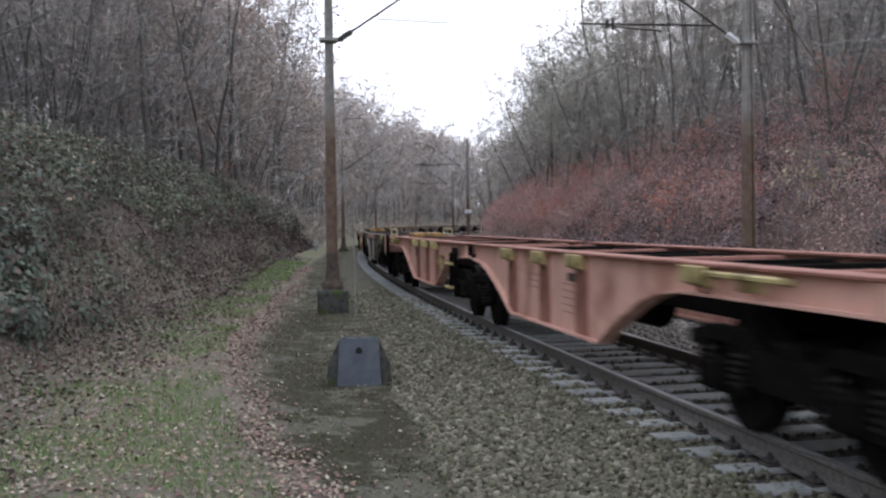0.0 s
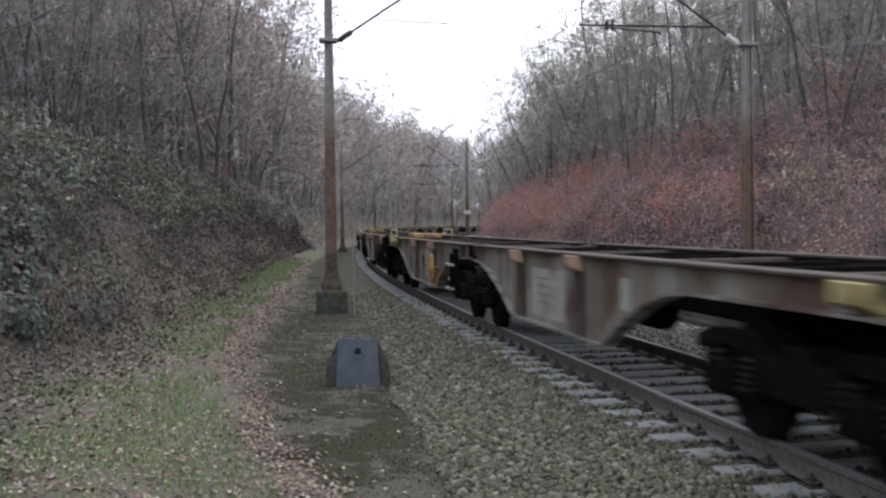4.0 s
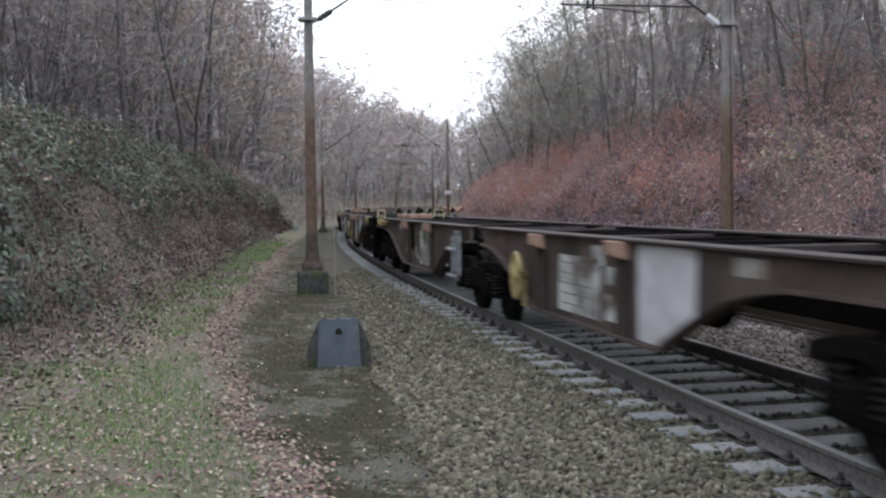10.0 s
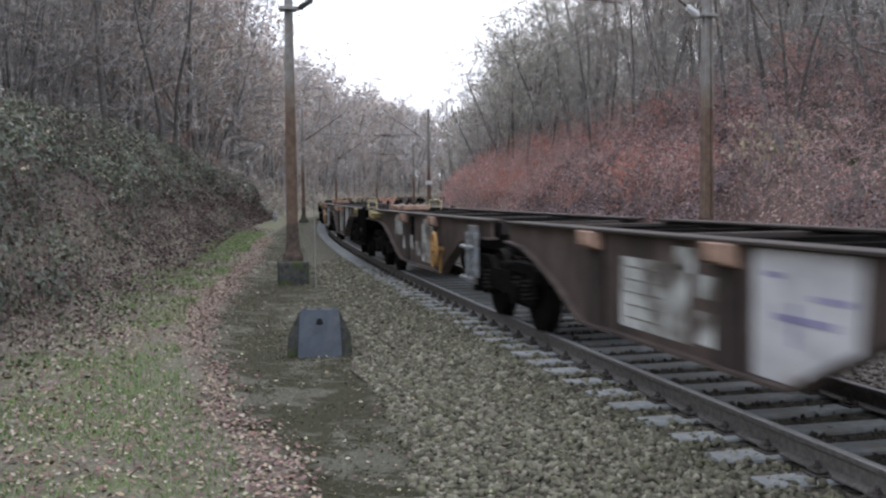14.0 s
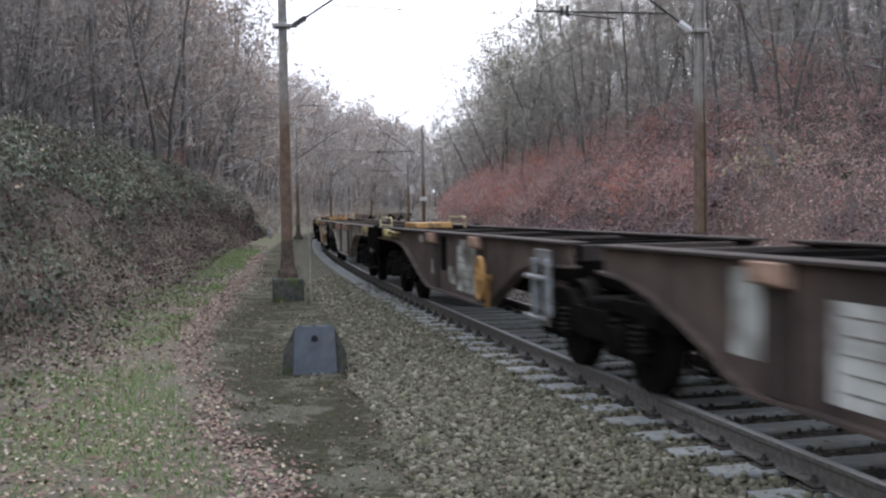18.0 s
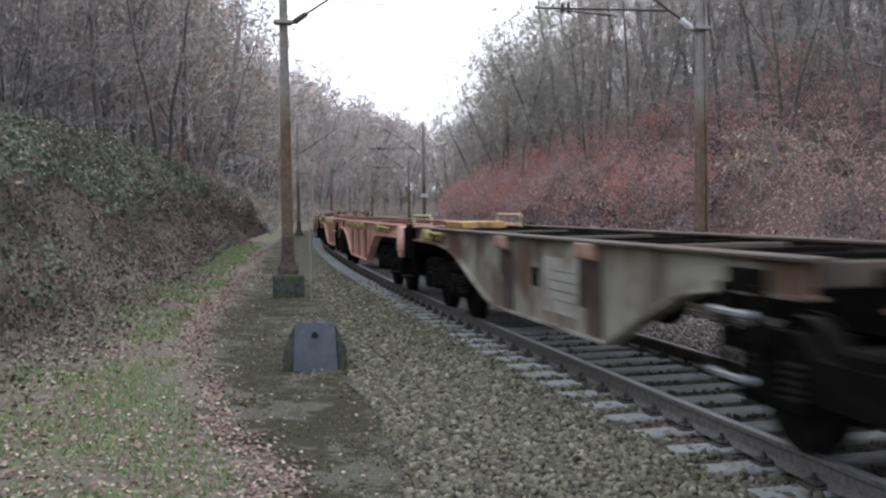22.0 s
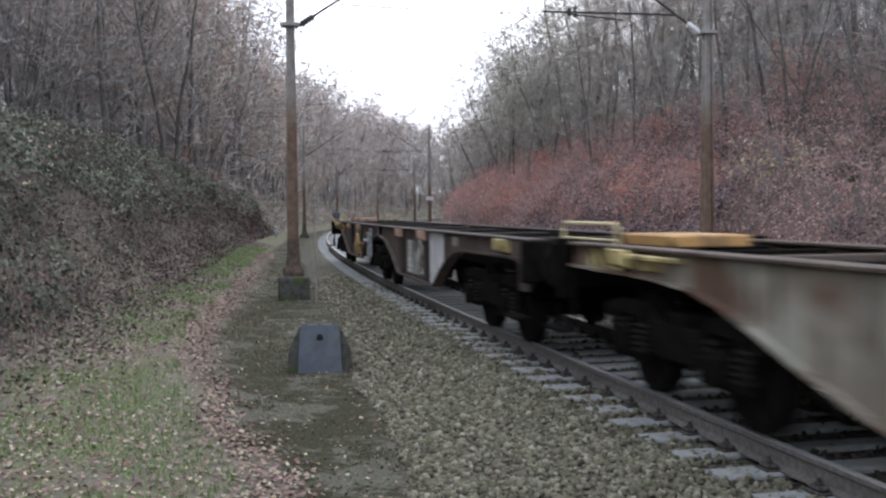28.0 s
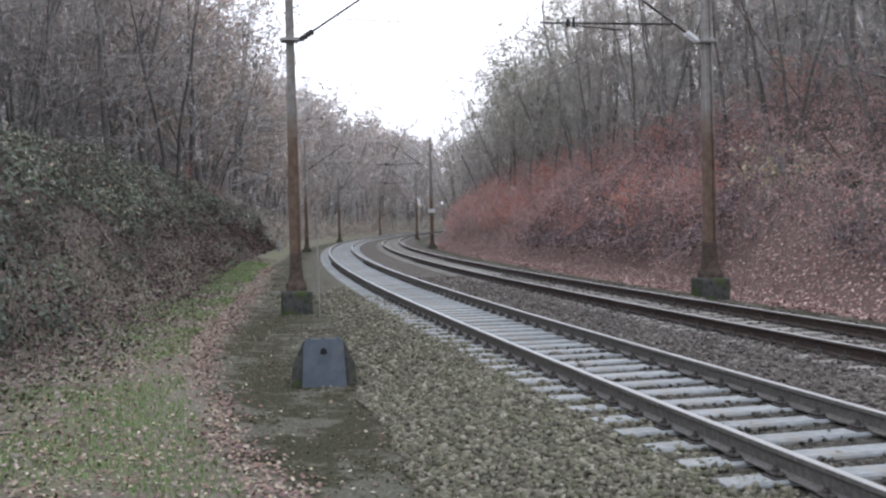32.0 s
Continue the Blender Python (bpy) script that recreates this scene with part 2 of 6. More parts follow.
def ground_z(s, o):
    s, o = np.asarray(s, float), np.asarray(o, float)
    z = -0.205 - 0.01 * (1 - ramp(np.abs(o), 0.62, 0.8)) - 0.01 * (1 - ramp(np.abs(o - TRACK2), 0.62, 0.8))
    z = z - 0.20 * ramp((-o - 1.5) / (-gravel_edge(s) - 1.4), 0, 1) - 0.20 * ramp(o, 5.9, 7.0)
    z = z + 0.13 * ramp(-o, 3.7, 5.2)
    wob = 0.25 * np.sin(s * 0.31 + 1.0) + 0.35 * np.sin(s * 0.113)
    z = z + near_bank(-o - 6.9 + 0.4 * wob + foot_shift(s), np.interp(s, [0, 30, 40, 56, 68, 82, 100, 120], [4.0, 4.25, 4.5, 4.75, 4.6, 3.8, 2.5, 1.9]))
    z = z + bank(o - 8.4 + 0.5 * wob, 0.82, 5.8 + 0.6 * np.sin(s * 0.05), 0.13)
    rough = np.clip((-o - 6.5) / 2, 0, 1) + np.clip((o - 8.2) / 2, 0, 1)
    z = z + rough * (0.12 * np.sin(s * 0.55 - o * 0.7) + 0.12 * np.sin(o * 1.7 - s * 0.35))
    path = np.clip((-o - 2.6) / 0.6, 0, 1) * (1 - np.clip((-o - 6.3) / 0.6, 0, 1))
    z = z + path * 0.006 * (np.sin(s * 0.9 + o * 2.9) + np.sin(o * 4.7 - s * 0.6))
    return z


def on_ground(s, o, lift=0.0):
    return place(s, o, float(ground_z(s, o)) + lift)


# ---- mesh helpers ----
def part(name, bm, material, parent=None, label="", m=None, smooth=False):
    me = bpy.data.meshes.new(name)
    bm.to_mesh(me)
    bm.free()
    me.materials.append(material)
    if smooth:
        me.shade_smooth()
    return put(name, me, parent, label, m)


def put(name, me, parent=None, label="", m=None):
    ob = new(name, me)
    if parent:
        ob.parent = parent
    if m is not None:
        ob.matrix_basis = m
    if label:
        ob["label"] = label
    return ob


def raw(name, verts, faces, material, parent=None, smooth=False):
    me = bpy.data.meshes.new(name)
    me.from_pydata(verts, [], faces)
    me.materials.append(material)
    if smooth:
        me.shade_smooth()
    me.update()
    return put(name, me, parent)


def box(bm, x0, x1, y0, y1, z0, z1, bevel=0.0, turn=None):
    made = bmesh.ops.create_cube(bm, size=1)["verts"]
    m = Matrix.Translation(((x0 + x1) / 2, (y0 + y1) / 2, (z0 + z1) / 2))
    if turn is not None:
        m = m @ turn
    bmesh.ops.transform(bm, matrix=m @ Matrix.Diagonal((x1 - x0, y1 - y0, z1 - z0, 1)), verts=made)
    if bevel:
        edges = list({e for v in made for e in v.link_edges})
        bmesh.ops.bevel(bm, geom=edges, offset=bevel, segments=1, affect="EDGES")


def rod(bm, a, b, r0, r1=None, seg=8, cap=True):
    a, b = Vector(a), Vector(b)
    r1 = r0 if r1 is None else r1
    d = b - a
    m = Matrix.Translation((a + b) / 2) @ d.to_track_quat("Z", "Y").to_matrix().to_4x4()
    bmesh.ops.create_cone(bm, cap_ends=cap, segments=seg, radius1=r0, radius2=r1, depth=d.length, matrix=m)


def tube(bm, pts, r, seg=6):
    for a, b in zip(pts[:-1], pts[1:]):
        rod(bm, a, b, r, seg=seg)


def prism(bm, outline, y0, y1):
    """An outline in x, z extruded from y0 to y1."""
    a = [bm.verts.new((x, y0, z)) for x, z in outline]
    b = [bm.verts.new((x, y1, z)) for x, z in outline]
    n = len(outline)
    bm.faces.new(a)
    bm.faces.new(b[::-1])
    for i in range(n):
        bm.faces.new((a[i], b[i], b[(i + 1) % n], a[(i + 1) % n]))
    bmesh.ops.recalc_face_normals(bm, faces=bm.faces[:])


def strip(bm, path, width_y0, width_y1, thick):
    """A plate that follows a path in x, z."""
    prism(bm, [(x, z) for x, z in path] + [(x, z + thick) for x, z in path[::-1]], width_y0, width_y1)


# ---- ground: one sheet in the line's own coordinates ----
def spaced(*pieces):
    out = []
    for a, b, n in pieces:
        out += list(np.linspace(a, b, n, endpoint=False))
    return np.array(out + [pieces[-1][1]])


GS = spaced((-478, -60, 30), (-60, -2, 40), (-2, 30, 110), (30, 80, 90), (80, 180, 70), (180, 478, 40))
GO = spaced((-330, -60, 14), (-60, -20, 24), (-20, -6.5, 50), (-6.5, -1.2, 36), (-1.2, 5.4, 10), (5.4, 9, 16), (9, 22, 44), (22, 60, 22), (60, 330, 14))


def build_ground():
    gs, go = np.meshgrid(GS, GO, indexing="ij")
    z = ground_z(gs, go)
    h = np.interp(gs, SS, HD)
    x = np.interp(gs, SS, XS) + go * np.sin(h)
    y = np.interp(gs, SS, YS) - go * np.cos(h)
    verts = np.stack([x, y, z], -1).reshape(-1, 3).tolist()
    w = len(GO)
    faces = [(i * w + j, i * w + j + 1, (i + 1) * w + j + 1, (i + 1) * w + j) for i in range(len(GS) - 1) for j in range(w - 1)]
    faces = [f[::-1] for f in faces]
    me = bpy.data.meshes.new("ground")
    me.from_pydata(verts, [], faces)
    at = me.attributes.new("across", "FLOAT", "POINT")
    edge, line, foot = gravel_edge(gs), leaf_line(gs), foot_shift(gs) - 6.9
    band = np.where(go > edge, -3.2 * go / edge, np.where(go > line, -3.2 - 1.42 * (edge - go) / (edge - line), np.where(go > foot, -4.62 - 2.6 * (line - go) / (line - foot), go - foot - 7.22)))
    at.data.foreach_set("value", np.where(go < 0, band, go).reshape(-1).astype(np.float32))
    me.materials.append(ground_material())
    me.shade_smooth()
    ob = new("ground", me)
    return tagged(ob, "railway cutting with gravel, grassy path and leaf-strewn earth banks", "ground", kind="structure")


def ground_material():
    m = bpy.data.materials.new("cutting_ground")
    m.use_nodes = True
    n, l = m.node_tree.nodes, m.node_tree.links
    bs = n["Principled BSDF"]
    bs.inputs["Roughness"].default_value = 0.95
    bs.inputs["Specular IOR Level"].default_value = 0.2
    co = n.new("ShaderNodeTexCoord")
    across = n.new("ShaderNodeAttribute")
    across.attribute_name = "across"

    def noise_tex(scale, detail=8):
        t = n.new("ShaderNodeTexNoise")
        t.inputs["Scale"].default_value, t.inputs["Detail"].default_value, t.inputs["Roughness"].default_value = scale, detail, 0.7
        l.new(co.outputs["Object"], t.inputs["Vector"])
        return t.outputs[0]

    def ramp_col(fac, stops):
        r = n.new("ShaderNodeValToRGB")
        els = r.color_ramp.elements
        while len(els) < len(stops):
            els.new(0.5)
        for e, (p, c) in zip(els, stops):
            e.position, e.color = p, (*c, 1)
        l.new(fac, r.inputs[0])
        return r.outputs[0]

    def mix(fac, a, b):
        x = n.new("ShaderNodeMixRGB")
        l.new(fac, x.inputs[0])
        l.new(a, x.inputs[1])
        l.new(b, x.inputs[2])
        return x.outputs[0]

    wob = noise_tex(0.9, 5)
    jit = n.new("ShaderNodeMath")
    jit.operation = "MULTIPLY_ADD"
    jit.inputs[1].default_value, jit.inputs[2].default_value = 1.5, -0.75
    l.new(wob, jit.inputs[0])
    o = n.new("ShaderNodeMath")
    l.new(across.outputs["Fac"], o.inputs[0])
    l.new(jit.outputs[0], o.inputs[1])

    def step(a, b):
        r = n.new("ShaderNodeMapRange")
        r.inputs[1].default_value, r.inputs[2].default_value = a, b
        l.new(o.outputs[0], r.inputs[0])
        return r.outputs[0]

    fine, mid = noise_tex(24), noise_tex(5)
    earth = ramp_col(fine, [(0.3, (0.042, 0.038, 0.032)), (0.5, (0.09, 0.079, 0.068)), (0.7, (0.155, 0.134, 0.118))])
    litter = ramp_col(fine, [(0.3, (0.06, 0.042, 0.038)), (0.5, (0.14, 0.095, 0.085)), (0.72, (0.24, 0.17, 0.15))])
    grass = ramp_col(fine, [(0.3, (0.07, 0.085, 0.036)), (0.55, (0.145, 0.165, 0.083)), (0.75, (0.24, 0.24, 0.155))])
    leafy = ramp_col(fine, [(0.3, (0.078, 0.072, 0.056)), (0.5, (0.15, 0.138, 0.105)), (0.75, (0.27, 0.245, 0.195))])
    dark = ramp_col(fine, [(0.3, (0.05, 0.05, 0.037)), (0.55, (0.105, 0.104, 0.08)), (0.75, (0.17, 0.166, 0.135))])
    moss = ramp_col(fine, [(0.3, (0.02, 0.02, 0.011)), (0.55, (0.042, 0.041, 0.022)), (0.75, (0.08, 0.077, 0.042))])
    cells = n.new("ShaderNodeTexVoronoi")
    cells.inputs["Scale"].default_value = 30
    l.new(co.outputs["Object"], cells.inputs["Vector"])
    tint = n.new("ShaderNodeSeparateColor")
    l.new(cells.outputs["Color"], tint.inputs[0])
    crumb = noise_tex(70)
    dark = mix(ramp_col(crumb, [(0.42, (0, 0, 0)), (0.62, (0.5, 0.5, 0.5))]), dark, ramp_col(noise_tex(40), [(0.3, (0.03, 0.03, 0.02)), (0.7, (0.2, 0.19, 0.15))]))
    dark = mix(ramp_col(noise_tex(1.3, 4), [(0.43, (0, 0, 0)), (0.5, (1, 1, 1))]), dark, moss)
    # darker than the loose stones, which paints shade into their gaps
    stone = ramp_col(tint.outputs[0], [(0.1, (0.03, 0.028, 0.021)), (0.5, (0.08, 0.075, 0.056)), (0.95, (0.18, 0.168, 0.132))])
    mossy = ramp_col(noise_tex(1.3), [(0.45, (0, 0, 0)), (0.6, (1, 1, 1))])
    c = mix(step(-9.3, -7.9), earth, leafy)
    g = mix(mossy, leafy, grass)
    c = mix(step(-7.0, -6.5), c, g)
    c = mix(step(-5.3, -5.0), c, leafy)
    c = mix(step(-4.72, -4.4), c, dark)
    c = mix(step(-3.35, -3.05), c, stone)
    # darker stone colours between the rails of the near track
    inner_stone = ramp_col(tint.outputs[0], [(0.1, (0.025, 0.023, 0.019)), (0.5, (0.055, 0.05, 0.042)), (0.95, (0.10, 0.092, 0.078))])
    c = mix(step(-1.5, -0.9), c, inner_stone)
    brown = ramp_col(tint.outputs[0], [(0.1, (0.038, 0.034, 0.029)), (0.5, (0.085, 0.075, 0.066)), (0.95, (0.16, 0.145, 0.126))])
    c = mix(step(0.9, 1.5), c, brown)
    c = mix(step(6.2, 6.6), c, dark)
    c = mix(step(7.4, 7.8), c, litter)
    c = mix(step(9.6, 12.5), c, earth)
    l.new(c, bs.inputs["Base Color"])
    b = n.new("ShaderNodeBump")
    b.inputs["Strength"].default_value, b.inputs["Distance"].default_value = 0.8, 0.04
    l.new(fine, b.inputs["Height"])
    l.new(b.outputs[0], bs.inputs["Normal"])
    return m


build_ground()

# ---- tracks ----
RAIL = [(-0.075, -0.172), (0.075, -0.172), (0.075, -0.160), (0.012, -0.140), (0.012, -0.050), (0.036, -0.036), (0.036, -0.004), (0.028, 0.0),
        (-0.028, 0.0), (-0.036, -0.004), (-0.036, -0.036), (-0.012, -0.050), (-0.012, -0.140), (-0.075, -0.160)]


def sweep(name, profile, o, s_list, material, parent, closed=True):
    verts, faces = [], []
    n = len(profile)
    for s in s_list:
        for w, z in profile:
            verts.append(place(s, o + w, z))
    for i in range(len(s_list) - 1):
        for j in range(n if closed else n - 1):
            k = (j + 1) % n
            faces.append((i * n + j, i * n + k, (i + 1) * n + k, (i + 1) * n + j))
    return raw(name, verts, faces, material, parent)


SLEEPER_S0, PITCH = 6.35, 0.6


def sleeper_mesh(material):
    bm = bmesh.new()
    prism(bm, [(-0.14, -0.36), (0.14, -0.36), (0.118, -0.192), (0.10, -0.172), (-0.10, -0.172), (-0.118, -0.192)], -1.3, 1.3)
    me = bpy.data.meshes.new("sleeper")
    bm.to_mesh(me)
    bm.free()
    me.materials.append(material)
    return me


def clip_mesh():
    bm = bmesh.new()
    box(bm, -0.085, 0.085, -0.18, 0.18, -0.176, -0.155, 0.008)
    for y in (-0.115, 0.115):
        box(bm, -0.07, 0.07, y - 0.045, y + 0.045, -0.156, -0.125, 0.012)
        rod(bm, (0, y, -0.13), (0, y, -0.078), 0.017, seg=6)
        rod(bm, (0, y, -0.125), (0, y, -0.105), 0.032, seg=6)
    me = bpy.data.meshes.new("rail_clip")
    bm.to_mesh(me)
    bm.free()
    me.materials.append(clip_mat)
    return me


def build_track(name, o, side_mat, sl_mat, label):
    tr = tagged(new(name), label, "railway track", kind="structure")
    s_list = spaced((-478, -10, 80), (-10, 150, 160), (150, 478, 80))
    for w in (-0.7525, 0.7525):
        rail = sweep("rail", RAIL, o + w, s_list, side_mat, tr)
        sweep("running_surface", [(-0.027, 0.0015), (0.027, 0.0015), (0.033, -0.002), (-0.033, -0.002)], o + w, s_list, rail_top, rail)
    sl, cl = sleeper_mesh(sl_mat), clip_mesh()
    for i in range(-18, 290):
        s = SLEEPER_S0 + PITCH * i + (0.2 if o else 0)
        jitter = random.uniform(-0.012, 0.012)
        ob = put("sleeper", sl, tr, m=along(s + jitter, o, random.uniform(-0.008, 0.004) - (0.015 if o else 0)) @ pose(0, 0, 0, 0, 0, random.uniform(-0.5, 0.5)))
        if -1 < s < 48:
            for w in (-0.7525, 0.7525):
                put("rail_clip", cl, tr, m=along(s + jitter, o + w))
    return tr


build_track("track_1", 0.0, rail_mat, sleeper_mat, "railway track with worn steel rails on pale concrete sleepers")
build_track("track_2", TRACK2, rail_rust, sleeper_old, "railway track with dark rusty rails on ballast-covered sleepers")


# ---- catenary masts ----
def mast(s, o, inward, height=9.2, arm_z=6.0, label="", arm=True, foot=-0.42):
    """A steel mast with its foundation and cantilever; inward is +1 when the track lies to its right."""
    th = tagged(new("catenary_mast"), label, "catenary mast", group="masts along the line")
    th.matrix_basis = along(s, o, foot)
    bm = bmesh.new()
    a = 0.38
    prism(bm, [(-a, -0.3), (a, -0.3), (a * 0.95, 0.5), (a * 0.86, 0.56), (-a * 0.86, 0.56), (-a * 0.95, 0.5)], -a * 0.95, a * 0.95)
    bmesh.ops.bevel(bm, geom=bm.edges[:], offset=0.03, segments=1, affect="EDGES")
    part("foundation", bm, foundation_mat, th, "dark mossy concrete foundation block")
    bm = bmesh.new()
    rod(bm, (0, 0, 0.54), (0, 0, 0.66), 0.345, 0.335, seg=4)
    rod(bm, (0, 0, 0.66), (0, 0, 0.78), 0.335, 0.255, seg=4)
    rod(bm, (0, 0, 0.78), (0, 0, 1.05), 0.255, 0.205, seg=4)
    rod(bm, (0, 0, 1.05), (0, 0, 1.45), 0.205, 0.19, seg=4)
    bmesh.ops.rotate(bm, verts=bm.verts[:], cent=(0, 0, 0), matrix=Matrix.Rotation(radians(45), 3, "Z"))
    for x in (-0.2, 0.2):
        for y in (-0.2, 0.2):
            rod(bm, (x, y, 0.55), (x, y, 0.74), 0.03, seg=6)
    part("base_shoe", bm, shoe_mat, th)
    for lo, hi, m, nm in ((0.9, 4.2, mast_mat, "lower_post"), (4.2, height, mast_grey, "upper_post")):
        bm = bmesh.new()
        w0, w1 = 0.142 - 0.0068 * lo, 0.142 - 0.0068 * hi
        ring = []
        for w, z in ((w0, lo), (w1, hi)):
            f = w - 0.028
            out = [(-w, -w), (w, -w), (w, -f), (0.014, -f), (0.014, f), (w, f), (w, w), (-w, w), (-w, f), (-0.014, f), (-0.014, -f), (-w, -f)]
            ring.append([bm.verts.new((x, y, z)) for x, y in out])
        bm.faces.new(ring[0][::-1])
        bm.faces.new(ring[1])
        for k in range(12):
            bm.faces.new((ring[0][k], ring[0][(k + 1) % 12], ring[1][(k + 1) % 12], ring[1][k]))
        part(nm, bm, m, th, "rust-brown steel post" if m is mast_mat else "grey zinc-coated steel post")
    if arm:
        d = -inward
        bm = bmesh.new()
        z = arm_z - foot
        box(bm, -0.2, 0.2, -0.2, 0.2, z - 0.04, z + 0.04, 0.01)
        rod(bm, (0, -0.24, z), (0, 0.24, z), 0.04, seg=6)
        part("bracket", bm, mast_grey, th)
        bm = bmesh.new()
        rod(bm, (0, d * 0.22, z), (0, d * 0.55, z + 0.22), 0.055, seg=8)
        for k in range(4):
            c = 0.28 + 0.07 * k
            rod(bm, (0, d * c, z + (c - 0.22) * 0.66), (0, d * (c + 0.03), z + (c - 0.19) * 0.66), 0.085, seg=10)
        part("insulator", bm, insul_mat if o > 0 else wire_mat, th, "ribbed insulator" if o <= 0 else "white ribbed insulator")
        bm = bmesh.new()
        tube(bm, [(0, d * 0.5, z + 0.19), (0, d * 3.1, z + 1.95)], 0.028)
        part("strut", bm, wire_mat, th)
        if o > 0:
            bm = bmesh.new()
            tube(bm, [(0, d * 0.9, z + 0.42), (0, d * 4.3, z + 0.40)], 0.026)
            tube(bm, [(0, d * 2.2, z + 0.25), (0, d * 3.6, z + 0.36)], 0.02)
            rod(bm, (0, d * 3.45, z + 0.28), (0, d * 3.45, z + 0.55), 0.04, seg=6)
            rod(bm, (0, d * 3.6, z + 0.30), (0, d * 3.6, z + 0.5), 0.05, seg=6)
            part("registration_arm", bm, wire_mat, th)
        else:
            bm = bmesh.new()
            tube(bm, [(0, d * 1.15, z + 0.64), (0, d * 1.2, z + 0.52), (0, d * 2.9, z + 0.46)], 0.012)
            part("registration_arm", bm, wire_mat, th)
    return th


mast(24.1, -3.05, 1, arm_z=6.06, label="rusty steel catenary mast on a mossy concrete block beside the path")
mast(23.5, 7.22, -1, arm_z=6.04, label="rusty steel catenary mast on a concrete block below the leafy bank")

mast(79.5, -2.8, 1, foot=-0.72, label="distant catenary mast beside the curving track")
far_mast = mast(80.5, 7.1, -1, foot=-0.72, label="distant catenary mast on a concrete block beside the curving track")
plate_bm = bmesh.new()
box(plate_bm, -0.17, -0.15, -0.28, 0.28, 3.2, 3.5, 0.004)
part("plate", plate_bm, insul_mat, far_mast, "small white plate")


def overhead_wires():
    """Contact and messenger wires over both tracks, with droppers."""
    for o in (0.0, TRACK2):
        th = tagged(new("overhead_line"), "thin dark overhead contact wires above the railway track", "overhead wire", kind="structure")
        s_list = spaced((-60, 23, 24), (23, 80, 20), (80, 137, 20))
        for name, low, sag, r in (("contact_wire", 5.6, 0.0, 0.006), ("messenger_wire", 7.0, 0.75, 0.006)):
            verts, faces = [], []
            for s in s_list:
                u = ((s - 23) / 57) % 1.0
                z = low - sag * 4 * u * (1 - u)
                for k in range(3):
                    a = 2.094 * k
                    verts.append(place(s, o + r * math.cos(a), z + r * math.sin(a)))
            for i in range(len(s_list) - 1):
                for k in range(3):
                    faces.append((i * 3 + k, i * 3 + (k + 1) % 3, i * 3 + 3 + (k + 1) % 3, i * 3 + 3 + k))
            raw(name, verts, faces, wire_mat, th)


overhead_wires()


def stay_wire():
    th = tagged(new("stay_wire"), "thin steel stay wire from the mast down to the leafy bank", "stay wire")
    a, b = place(23.5, 7.35, 7.9), on_ground(24.5, 11.97)
    th.matrix_basis = Matrix.Translation(b)
    bm = bmesh.new()
    tube(bm, [tuple(a - b), (0, 0, 0)], 0.016)
    part("cable", bm, mast_mat, th)
    bm = bmesh.new()
    box(bm, -0.15, 0.15, -0.15, 0.15, -0.4, 0.08, 0.02)
    part("anchor", bm, foundation_mat, th)


stay_wire()


def stake():
    th = tagged(new("stake"), "thin pale stake standing beside the mast foundation", "stake")
    th.matrix_basis = along(22.6, -2.62, -0.42)
    bm = bmesh.new()
    tube(bm, [(0, 0, -0.05), (0.02, 0.0, 1.0), (0.0, 0.03, 2.3)], 0.012)
    part("rod", bm, mast_grey, th)


stake()
mast(121.5, -3.1, 1, foot=-0.72, height=8.0, label="distant catenary mast beside the curving track")
mast(118.0, 6.3, -1, foot=-0.72, height=8.0, label="distant catenary mast beside the curving track")
mast(164.0, -3.1, 1, foot=-0.72, height=8.1, label="distant catenary mast beside the curving track")


